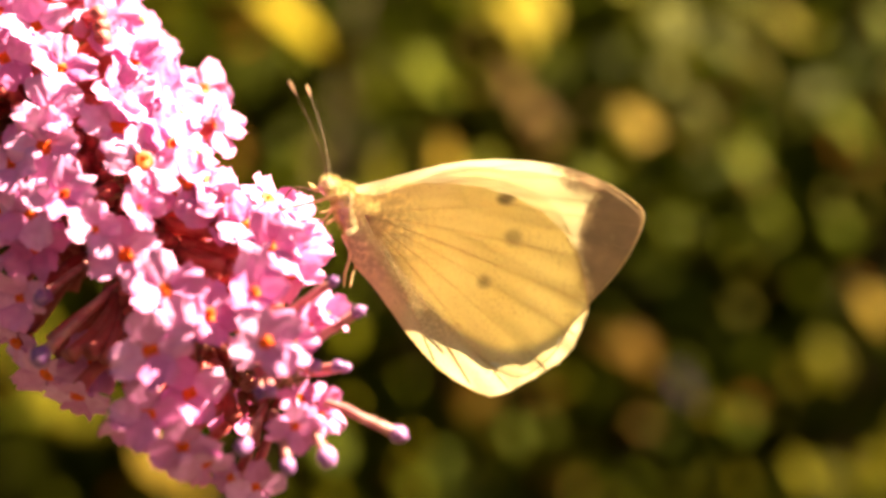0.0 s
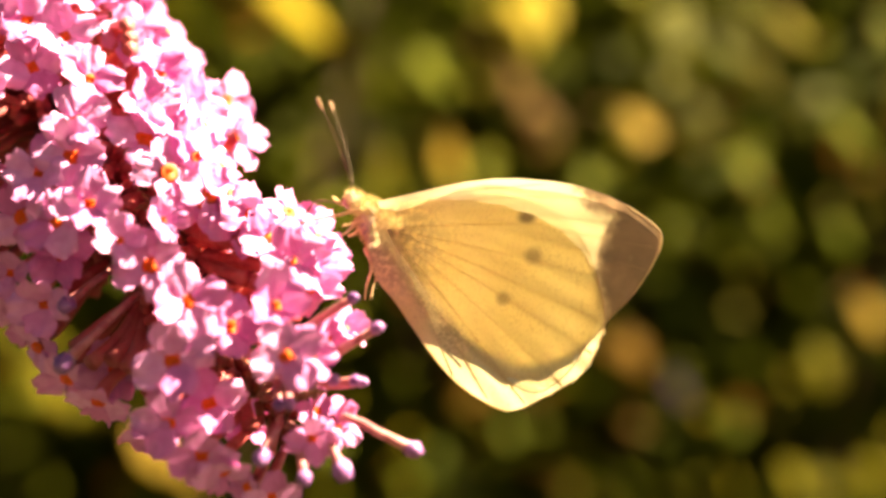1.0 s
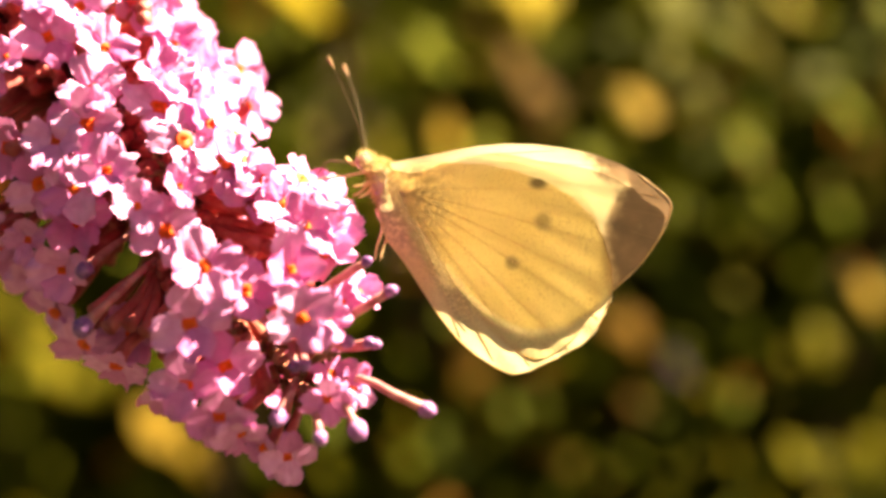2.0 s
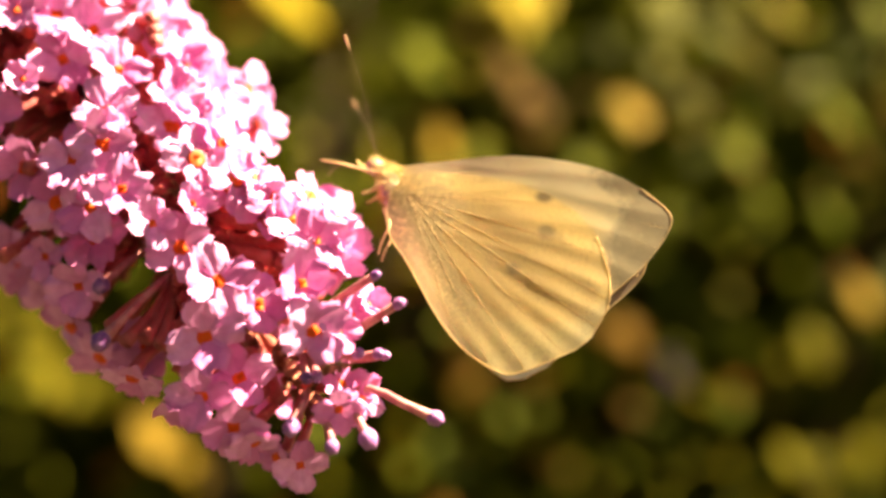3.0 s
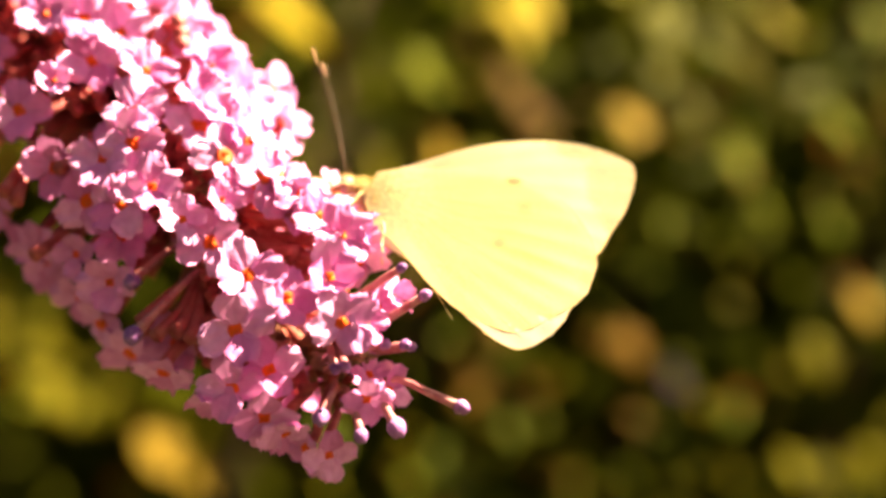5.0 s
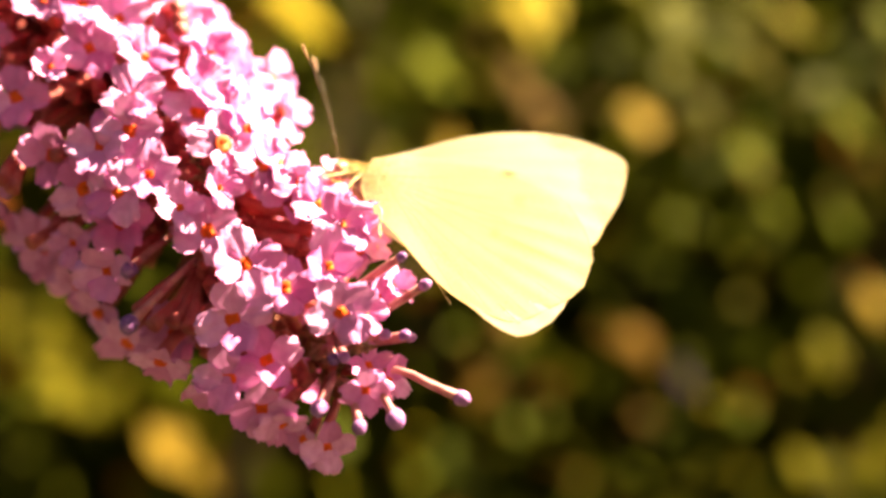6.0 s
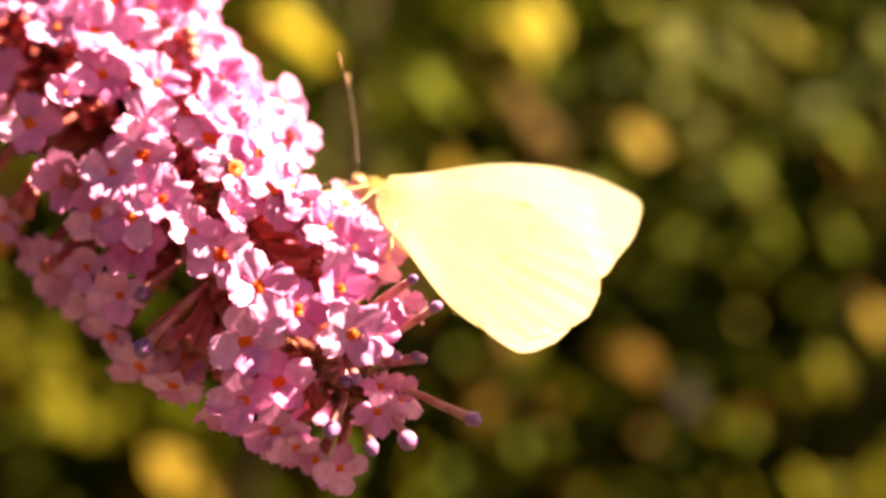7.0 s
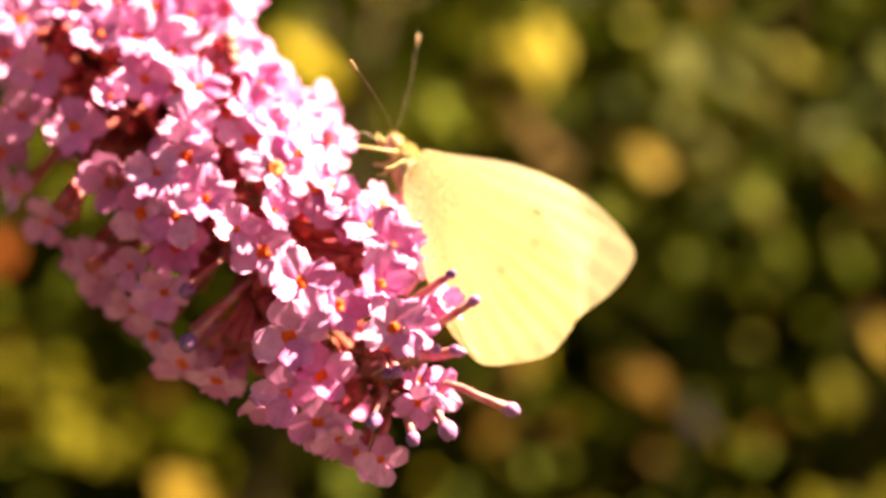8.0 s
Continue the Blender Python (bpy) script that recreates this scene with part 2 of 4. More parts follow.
# ---- ground ----
def build_ground():
    bm = bmesh.new()
    n = 24
    grid = [[None] * (n + 1) for _ in range(n + 1)]
    for i in range(n + 1):
        for j in range(n + 1):
            u, v = 2 * i / n - 1, 2 * j / n - 1
            x, y = 900 * u * abs(u) ** 3, 900 * v * abs(v) ** 3
            grid[i][j] = bm.verts.new((x, y, 0.05 * noise.noise((x * 0.7, y * 0.7, 0))))
    for i in range(n):
        for j in range(n):
            bm.faces.new((grid[i][j], grid[i + 1][j], grid[i + 1][j + 1], grid[i][j + 1]))
    ob = part("ground", bm, SOIL, None)
    tagged(ob, "soil with short grass, darkened to hold the shade of the shrubs", "ground", kind="structure")


build_ground()


# Unseen wall added behind the camera to keep low sky light off the flower.
def build_wall():
    bm = bmesh.new()
    made = bmesh.ops.create_cube(bm, size=1.0)["verts"]
    for v in made:
        v.co = Vector((v.co.x * 9.0, -2.4 + v.co.y * 0.2, 1.35 + v.co.z * 2.8))
    ob = part("sky_blocking_wall", bm, WALL, None)
    tagged(ob, "unseen dark wall added behind the camera to block low sky", "wall", kind="structure")


build_wall()

# ---- flower spike of the butterfly bush ----
AXIS_TIP = Vector((-12.5, 126.8, 979.0)) * MM
AXIS_UP = Vector((-0.88, 0.517, 1.0)).normalized()
FACE = (Vector((0, -1, 0)) - Vector((0, -1, 0)).dot(AXIS_UP) * AXIS_UP).normalized()
SIDE = AXIS_UP.cross(FACE)


def spike_point(s, degrees, r):
    a = radians(degrees)
    return AXIS_TIP + MM * (s * AXIS_UP + r * (math.cos(a) * FACE + math.sin(a) * SIDE))


def petal_mesh(seed):
    """One blunt, nearly square lobe with a crinkled, finely toothed edge."""
    rnd = random.Random(seed)
    bm = bmesh.new()
    steps, nv = (0.0, 0.14, 0.30, 0.48, 0.66, 0.82, 0.93, 1.0), 13
    length, width = rnd.uniform(2.55, 3.15), rnd.uniform(1.35, 1.65)
    curl, cup, phase, fold = rnd.uniform(-0.25, 1.15), rnd.uniform(-0.5, 0.7), rnd.uniform(0, 6), rnd.uniform(-0.35, 0.35)
    notch, skew = rnd.uniform(0.0, 0.30), rnd.uniform(-0.22, 0.22)
    rows = []
    for u in steps:
        half = width * (0.40 + 0.60 * math.sin(0.5 * math.pi * min(1.0, u / 0.62))) * (1 - 0.20 * u ** 5)
        row = []
        for j in range(nv + 1):
            v = 2 * j / nv - 1
            edge = max(abs(v), u)
            frill = math.sin(13 * v + 9 * u + phase) + 0.6 * math.sin(23 * v - 5 * u + 2 * phase)
            x = 0.5 + length * u * (1 - 0.20 * abs(v) ** 3 + skew * v * 0.5) - notch * math.exp(-(v / 0.3) ** 2) * u ** 6
            x += (rnd.uniform(-0.12, 0.10) + 0.10 * frill) * edge ** 7
            y = half * v + (0.07 * frill + rnd.uniform(-0.06, 0.06)) * abs(v) ** 5 * math.copysign(1, v)
            z = -curl * u * u + cup * v * v * u + fold * v * u + 0.26 * math.sin(5.0 * v + 4.0 * u + phase) * edge ** 3 + 0.10 * frill * edge ** 4
            z += 0.30 * u - 0.14 * math.exp(-(v / 0.16) ** 2) * math.sin(math.pi * min(1.0, u * 1.1))
            row.append(bm.verts.new((x * MM, y * MM, z * MM)))
        rows.append(row)
    for lo, hi in zip(rows, rows[1:]):
        for j in range(nv):
            bm.faces.new((lo[j], hi[j], hi[j + 1], lo[j + 1]))
    return mesh_of("petal", bm, PETAL)


def floret_tube_mesh(seed):
    """A plain tube of a floret, its mouth at the origin, used where only the side of the spike shows."""
    rnd = random.Random(seed)
    bm = bmesh.new()
    bend = Vector((rnd.uniform(-0.8, 0.8), rnd.uniform(-0.8, 0.8), 0))
    pts = [(Vector((0, 0, -8.5 * (1 - i / 6))) + bend * math.sin(math.pi * i / 6)) * MM for i in range(7)]
    tube(bm, pts, [MM * r for r in (0.42, 0.48, 0.54, 0.60, 0.68, 0.76, 0.95)], 8)
    return mesh_of("floret", bm, TUBE)


def bent_tube_mesh(start, way):
    """A floret's tube from its own start, curving so that its mouth at the origin looks along z."""
    bm = bmesh.new()
    a, b, c, d = start, start + way * 3.0 * MM, Vector((0, 0, -3.2)) * MM, Vector((0, 0, 0))
    pts = []
    for i in range(9):
        u = i / 8
        pts.append(a * (1 - u) ** 3 + b * 3 * u * (1 - u) ** 2 + c * 3 * u * u * (1 - u) + d * u ** 3)
    tube(bm, pts, [MM * r for r in (0.46, 0.52, 0.58, 0.63, 0.66, 0.68, 0.70, 0.76, 0.98)], 9)
    return mesh_of("floret", bm, TUBE)


def throat_mesh():
    bm = bmesh.new()
    tube(bm, [Vector((0, 0, z)) * MM for z in (-0.4, 0.10, 0.13, 0.125, 0.11)], [r * MM for r in (0.66, 0.82, 0.74, 0.4, 0.06)], 12)
    return mesh_of("throat", bm, THROAT)


PETALS = [petal_mesh(k) for k in range(16)]
TUBES = [floret_tube_mesh(k) for k in range(4)]
THROAT_MESH = throat_mesh()


def outward(at, out):
    """A pose at a point with its own z along out."""
    z = out.normalized()
    x = z.cross(Vector((0.2, 0.4, 1))).normalized()
    return Matrix.Translation(at) @ Matrix((x, z.cross(x), z)).transposed().to_4x4()


def add_petals(floret, rnd, cup):
    for k in range(4):
        turn = 90 * k + rnd.uniform(-8, 8)
        place("petal", rnd.choice(PETALS), floret, pose(0, 0, 0, 0, rnd.uniform(-18, 16) - cup, turn))
    place("throat", THROAT_MESH, floret)


def add_floret(spike, at, out, rnd, size=1.0, cup=0.0):
    m = outward(at, out) @ pose(0, 0, 0, 0, 0, rnd.uniform(0, 90)) @ Matrix.Scale(size, 4)
    floret = place("floret", rnd.choice(TUBES), spike, m)
    add_petals(floret, rnd, cup + rnd.uniform(-8, 8))
    return floret


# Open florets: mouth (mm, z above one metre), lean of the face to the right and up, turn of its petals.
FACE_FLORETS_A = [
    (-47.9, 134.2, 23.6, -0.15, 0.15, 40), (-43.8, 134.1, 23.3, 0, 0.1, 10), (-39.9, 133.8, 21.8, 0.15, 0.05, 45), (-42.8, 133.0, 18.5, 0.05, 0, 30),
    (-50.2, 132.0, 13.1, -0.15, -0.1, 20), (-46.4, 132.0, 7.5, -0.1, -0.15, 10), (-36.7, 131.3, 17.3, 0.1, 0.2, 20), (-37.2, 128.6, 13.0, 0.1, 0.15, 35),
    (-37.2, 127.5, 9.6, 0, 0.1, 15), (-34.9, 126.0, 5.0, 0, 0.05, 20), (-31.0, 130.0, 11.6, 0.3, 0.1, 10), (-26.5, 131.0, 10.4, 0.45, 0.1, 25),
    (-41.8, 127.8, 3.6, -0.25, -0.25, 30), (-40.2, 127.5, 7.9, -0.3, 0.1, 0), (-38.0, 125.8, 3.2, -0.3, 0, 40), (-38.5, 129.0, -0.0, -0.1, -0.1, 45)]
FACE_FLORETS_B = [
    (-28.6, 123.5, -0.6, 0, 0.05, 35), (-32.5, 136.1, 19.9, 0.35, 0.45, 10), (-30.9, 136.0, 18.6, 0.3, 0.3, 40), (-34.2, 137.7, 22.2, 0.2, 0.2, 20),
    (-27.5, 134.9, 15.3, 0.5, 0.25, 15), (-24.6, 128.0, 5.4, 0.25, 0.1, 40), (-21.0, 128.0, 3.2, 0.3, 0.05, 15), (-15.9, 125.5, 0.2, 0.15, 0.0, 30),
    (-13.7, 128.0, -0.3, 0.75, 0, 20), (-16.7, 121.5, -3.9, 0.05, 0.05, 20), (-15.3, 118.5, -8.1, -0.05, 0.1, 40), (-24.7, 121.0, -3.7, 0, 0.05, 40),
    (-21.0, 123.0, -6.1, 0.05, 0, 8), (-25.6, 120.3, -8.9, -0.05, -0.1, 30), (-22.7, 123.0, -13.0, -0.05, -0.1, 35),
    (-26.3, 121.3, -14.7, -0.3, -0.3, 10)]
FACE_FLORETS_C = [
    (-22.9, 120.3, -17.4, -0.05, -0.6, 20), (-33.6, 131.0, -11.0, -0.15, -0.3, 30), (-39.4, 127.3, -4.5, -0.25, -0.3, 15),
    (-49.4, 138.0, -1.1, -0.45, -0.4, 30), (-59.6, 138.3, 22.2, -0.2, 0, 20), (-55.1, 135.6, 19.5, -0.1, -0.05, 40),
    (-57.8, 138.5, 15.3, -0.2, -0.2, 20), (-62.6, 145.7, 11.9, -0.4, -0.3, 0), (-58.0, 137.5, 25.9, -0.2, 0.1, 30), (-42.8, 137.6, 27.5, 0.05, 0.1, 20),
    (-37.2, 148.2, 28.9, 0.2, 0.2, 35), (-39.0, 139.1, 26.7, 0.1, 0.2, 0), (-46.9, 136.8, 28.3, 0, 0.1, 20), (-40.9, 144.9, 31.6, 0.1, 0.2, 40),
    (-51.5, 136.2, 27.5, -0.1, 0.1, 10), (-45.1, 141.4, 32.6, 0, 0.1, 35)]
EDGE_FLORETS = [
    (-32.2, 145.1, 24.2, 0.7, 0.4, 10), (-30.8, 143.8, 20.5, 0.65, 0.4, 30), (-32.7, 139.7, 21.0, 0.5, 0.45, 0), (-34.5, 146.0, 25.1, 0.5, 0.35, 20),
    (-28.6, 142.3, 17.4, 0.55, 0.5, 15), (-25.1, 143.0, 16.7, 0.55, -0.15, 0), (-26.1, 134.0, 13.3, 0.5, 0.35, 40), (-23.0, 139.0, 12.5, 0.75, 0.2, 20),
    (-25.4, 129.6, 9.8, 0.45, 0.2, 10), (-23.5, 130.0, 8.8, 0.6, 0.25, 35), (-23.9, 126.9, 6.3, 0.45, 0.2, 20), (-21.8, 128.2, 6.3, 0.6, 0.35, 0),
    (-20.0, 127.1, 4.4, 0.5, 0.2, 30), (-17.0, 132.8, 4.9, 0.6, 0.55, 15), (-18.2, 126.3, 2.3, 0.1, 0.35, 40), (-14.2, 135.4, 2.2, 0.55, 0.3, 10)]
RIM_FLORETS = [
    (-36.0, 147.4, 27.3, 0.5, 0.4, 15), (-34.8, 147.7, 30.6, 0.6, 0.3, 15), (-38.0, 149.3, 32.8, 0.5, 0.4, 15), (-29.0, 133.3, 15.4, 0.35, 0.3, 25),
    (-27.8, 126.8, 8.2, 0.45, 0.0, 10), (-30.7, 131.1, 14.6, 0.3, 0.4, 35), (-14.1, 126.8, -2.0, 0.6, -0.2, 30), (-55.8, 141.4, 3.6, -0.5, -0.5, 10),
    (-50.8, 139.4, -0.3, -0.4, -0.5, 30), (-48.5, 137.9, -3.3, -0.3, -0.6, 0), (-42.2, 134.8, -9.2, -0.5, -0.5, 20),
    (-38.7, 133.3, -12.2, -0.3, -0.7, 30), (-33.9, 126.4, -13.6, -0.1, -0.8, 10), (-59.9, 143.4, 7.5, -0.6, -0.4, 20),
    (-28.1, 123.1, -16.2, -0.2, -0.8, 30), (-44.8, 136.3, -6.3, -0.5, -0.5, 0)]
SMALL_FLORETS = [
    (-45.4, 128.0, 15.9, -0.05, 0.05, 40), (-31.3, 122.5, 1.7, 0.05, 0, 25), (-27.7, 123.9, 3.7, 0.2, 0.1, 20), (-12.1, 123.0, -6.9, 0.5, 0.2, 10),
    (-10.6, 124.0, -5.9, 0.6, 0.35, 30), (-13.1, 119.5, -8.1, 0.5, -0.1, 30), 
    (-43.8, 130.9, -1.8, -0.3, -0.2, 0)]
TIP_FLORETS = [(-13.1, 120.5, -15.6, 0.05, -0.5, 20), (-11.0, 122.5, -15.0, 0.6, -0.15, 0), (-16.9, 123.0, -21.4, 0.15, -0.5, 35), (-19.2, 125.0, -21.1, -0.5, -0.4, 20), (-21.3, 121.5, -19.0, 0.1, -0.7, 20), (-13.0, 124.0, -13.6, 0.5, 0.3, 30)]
# Gaps that let the garden through: across, height above one metre, radius (mm).
HOLES = [(-47.6, 2.8, 2.4), (-34.1, -3.1, 1.8), (-44.5, 11.1, 1.3)]
# Tubes whose petals have fallen: mouth and foot (mm).
BARE_TUBES = [
    ((-36.0, 126.0, -8.5), (-32.1, 132.0, -4.3)), ((-34.6, 126.0, -10.0), (-31.4, 132.0, -4.4)), ((-32.6, 126.0, -9.7), (-31.2, 132.0, -4.7)),
    ((-31.0, 126.0, -10.3), (-30.9, 132.0, -5.1)), ((-28.9, 126.0, -11.2), (-29.6, 132.0, -5.8)), ((-19.4, 126.0, -15.5), (-22.5, 132.0, -11.0)),
    ((-17.7, 126.0, -17.9), (-18.0, 132.0, -14.0)), ((-37.9, 133.5, 17.4), (-42.4, 138.5, 19.0)), ((-33.2, 133.5, 20.7), (-37.7, 138.5, 21.3)),
    ((-33.3, 133.5, 21.7), (-37.6, 138.5, 22.3)), ((-33.6, 133.5, 23.1), (-37.3, 138.5, 23.5)), ((-32.0, 133.5, 13.2), (-36.4, 138.5, 13.1)),
    ((-32.9, 133.5, 12.2), (-37.4, 138.5, 12.3))]
SIDE_TUBES = [
    ((-17.7, 126.0, 0.9), (-26.7, 132.0, 2.0)), ((-17.4, 126.0, -0.6), (-26.1, 132.0, 0.6)), ((-18.5, 126.0, -2.3), (-25.2, 132.0, 0.6)),
    ((-19.4, 126.0, 1.8), (-27.0, 132.0, 2.9)), ((-20.2, 126.0, -1.5), (-25.8, 132.0, 0.0)), ((-51.1, 130.0, 4.5), (-49.5, 136.0, 9.5)),
    ((-49.9, 130.0, 3.6), (-48.9, 136.0, 8.8)), ((-45.4, 130.0, 7.1), (-43.5, 136.0, 10.5)), ((-47.9, 130.0, -1.8), (-46.1, 136.0, 0.6)),
    ((-33.9, 130.0, 3.8), (-32.0, 136.0, 6.7)), ((-32.1, 130.0, 4.7), (-30.8, 136.0, 7.3)), ((-26.7, 130.0, 6.4), (-30.0, 136.0, 8.5)),
    ((-26.4, 130.0, 4.2), (-29.7, 136.0, 7.3))]
# Closed buds on their tubes: end, foot, size.
BUDS = [
    ((-4.2, 119.5, -16.1), (-10.2, 122.0, -13.8), 1.05), ((-9.9, 121.0, -3.0), (-13.9, 124.0, -5.7), 0.7),
    ((-7.7, 121.0, -5.7), (-13.8, 124.0, -9.8), 0.85), ((-10.3, 119.0, -17.9), (-12.2, 122.0, -14.9), 1.3),
    ((-13.6, 119.0, -18.7), (-14.6, 122.0, -15.5), 1.0), ((-17.3, 119.0, -17.0), (-16.4, 122.0, -15.0), 1.15),
    ((-16.1, 120.0, -12.5), (-16.9, 124.0, -10.8), 0.85), ((-15.1, 119.5, -12.3), (-16.0, 124.0, -10.9), 0.85),
    ((-11.5, 121.0, -10.4), (-14.7, 124.0, -11.0), 0.8), ((-9.6, 122.0, -10.5), (-13.1, 125.0, -11.3), 0.8),
    ((-9.0, 123.5, -10.8), (-12.8, 126.0, -11.6), 0.7), ((-35.9, 122.5, -9.4), (-31.4, 128.0, -4.0), 1.3),
    ((-36.8, 126.0, -4.3), (-35.2, 130.0, -2.2), 1.2)]


def withered_mesh(seed):
    """A shrivelled floret: a bent dry tube with a few curled shreds at its mouth."""
    rnd = random.Random(70 + seed)
    bm = bmesh.new()
    bend = Vector((rnd.uniform(-1.2, 1.2), rnd.uniform(-1.2, 1.2), 0))
    pts = [(Vector((0, 0, -5.5 * (1 - i / 5))) + bend * math.sin(0.6 * math.pi * i / 5)) * MM for i in range(6)]
    tube(bm, pts, [MM * r for r in (0.3, 0.34, 0.36, 0.42, 0.5, 0.38)], 7)
    tip = pts[-1]
    for k in range(4):
        d = Vector((math.cos(1.6 * k + seed), math.sin(1.6 * k + seed), 0.7)).normalized()
        line = [tip, tip + d * 0.8 * MM, tip + (d * 1.3 + Vector((rnd.uniform(-0.5, 0.5), rnd.uniform(-0.5, 0.5), 0.5))) * MM]
        tube(bm, line, [MM * r for r in (0.25, 0.32, 0.1)], 5)
    return mesh_of("withered_floret", bm, DRY)


def bud_meshes():
    made = []
    for k in range(3):
        bm = bmesh.new()
        rnd = random.Random(40 + k)
        blob(bm, (0, 0, 0.35 * MM), [r * MM for r in (0.85, 0.85, 1.0)], None, 0.25, 12, 8)
        for v in bm.verts:
            a = math.atan2(v.co.y, v.co.x)
            v.co.xy *= 1 + 0.09 * math.cos(4 * a + rnd.random())
        made.append(mesh_of("bud_tip", bm, BUD))
    return made


def build_spike():
    rnd = random.Random(11)
    bm = bmesh.new()
    line = [AXIS_TIP + AXIS_UP * s * MM + MM * 0.8 * Vector((math.sin(s * 0.12), math.cos(s * 0.1), 0)) for s in range(5, 113, 3)]
    tube(bm, line, [MM * (0.45 + 0.9 * min(1, i / 12)) for i in range(len(line))], 8)
    spike = part("butterfly_bush_flower", bm, STALK, None)
    tagged(spike, "drooping pink butterfly bush flower spike with orange-eyed florets", "flower")
    # The stem that carries it, bending down to the soil outside the view.
    top = AXIS_TIP + AXIS_UP * 109 * MM
    stem = arc([top, top + AXIS_UP * 0.06, top + Vector((-0.16, 0.12, 0.06)), top + Vector((-0.33, 0.25, -0.25)), Vector((top.x - 0.45, top.y + 0.38, -0.02))], 40)
    bm = bmesh.new()
    tube(bm, stem, [0.0013 + 0.0035 * i / 39 for i in range(40)], 8)
    part("stem", bm, BARK, spike, "woody brown stem")

    centres, stalks = [], bmesh.new()

    def stalk(s, base):
        foot = AXIS_TIP + AXIS_UP * MM * max(5.0, s)
        tube(stalks, [foot, foot.lerp(base, 0.5) + AXIS_UP * MM, base], [0.55 * MM, 0.45 * MM, 0.5 * MM], 6)

    def open_floret(row, size, cup):
        """A floret on its own bent tube, which leaves the stalk a little higher up."""
        x, y, z, nx, nz, spin = row
        at = Vector((x, y, 1000 + z)) * MM
        s = (at - AXIS_TIP).dot(AXIS_UP) / MM
        out = Vector((nx, -math.sqrt(max(0.05, 1 - nx * nx - nz * nz)), nz))
        if out.y < -0.6:
            out = (out + 0.25 * SUN_TO).normalized()
        foot = AXIS_TIP + AXIS_UP * MM * max(6.0, s + 4.5)
        way = (at - foot).normalized()
        start = at - way * min(8.8 * MM, 0.85 * (at - foot).length)
        m = outward(at, out) @ pose(0, 0, 0, 0, 0, spin + rnd.uniform(-6, 6)) @ Matrix.Scale(size, 4)
        back = m.inverted()
        floret = place("floret", bent_tube_mesh(back @ start, (back.to_3x3() @ way).normalized()), spike, m)
        add_petals(floret, rnd, cup)
        stalk(s + 5, start)
        centres.append(at)

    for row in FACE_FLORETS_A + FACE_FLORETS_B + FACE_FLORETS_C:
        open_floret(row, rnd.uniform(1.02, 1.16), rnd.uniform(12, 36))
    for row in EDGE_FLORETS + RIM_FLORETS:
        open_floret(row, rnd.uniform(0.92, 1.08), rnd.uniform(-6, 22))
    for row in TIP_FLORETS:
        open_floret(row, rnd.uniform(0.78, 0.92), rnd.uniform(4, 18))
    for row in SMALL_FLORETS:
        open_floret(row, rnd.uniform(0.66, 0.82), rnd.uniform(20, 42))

    # The rest of the spike: its far side, and all round it above the view.
    for layer, (gap, inset, count) in enumerate(((4.5, 0.0, 1500), (4.2, 4.0, 700))):
        for k in range(count):
            s, ang = rnd.uniform(6, 84), rnd.uniform(-180, 180)
            hidden = abs(ang) > 104
            if not hidden and s < 66 or s < 12 or (s < 18 and abs(ang) < 150):
                continue
            r = (11.0 if ang > 0 or s > 60 else 10.5) * min(1.0, 0.6 + 0.4 * s / 40) - inset + rnd.uniform(-1.6, 0.6)
            at = spike_point(s, ang, r)
            if min((at - c).length for c in centres) < gap * MM:
                continue
            if any(math.hypot(at.x / MM - hx, at.z / MM - 1000 - hz) < hr + 3.2 for hx, hz, hr in HOLES):
                continue
            a = radians(ang)
            out = math.cos(a) * FACE + math.sin(a) * SIDE - rnd.uniform(0.0, 0.3) * AXIS_UP + 0.2 * Vector((rnd.uniform(-1, 1), rnd.uniform(-1, 1), rnd.uniform(-1, 1)))
            size = rnd.uniform(0.86, 1.08)
            add_floret(spike, at, out, rnd, size)
            stalk(s + 4, at - out.normalized() * 8.3 * MM * size)
            centres.append(at)

    # Bare tubes, their petals fallen.
    for mouth, foot in BARE_TUBES + SIDE_TUBES:
        a, b = (Vector(p) * MM + Vector((0, 0, 1)) for p in (mouth, foot))
        bm = bmesh.new()
        sag = Vector((rnd.uniform(-0.4, 0.4), rnd.uniform(-0.4, 0.4), rnd.uniform(-0.4, 0.4))) * MM
        line = arc([b, b.lerp(a, 0.5) + sag, a], 8)
        tube(bm, line + [a, a.lerp(line[-2], 0.8)], [MM * r for r in (0.46, 0.5, 0.54, 0.57, 0.6, 0.64, 0.7, 0.84, 0.70, 0.40)], 10)
        part("floret", bm, TUBE, spike, "bare red tube without petals")
        stalk((b - AXIS_TIP).dot(AXIS_UP) / MM + 3, b)
    part("stalk_mass", stalks, STALK, spike)["kind"] = "stuff"

    # The packed tubes inside the spike.
    bm = bmesh.new()
    for k in range(1300):
        s, ang = rnd.uniform(20, 84), rnd.uniform(-180, 180)
        a = radians(ang)
        way = (math.cos(a) * FACE + math.sin(a) * SIDE - rnd.uniform(0.1, 0.7) * AXIS_UP).normalized()
        foot = AXIS_TIP + AXIS_UP * MM * s + way * rnd.uniform(1.0, 2.5) * MM
        end = foot + way * rnd.uniform(4.5, 7.5) * MM * min(1.0, 0.55 + s / 45)
        if any(math.hypot(p.x / MM - hx, p.z / MM - 1000 - hz) < hr + 1.3 for hx, hz, hr in HOLES for p in (end, foot.lerp(end, 0.5))):
            continue
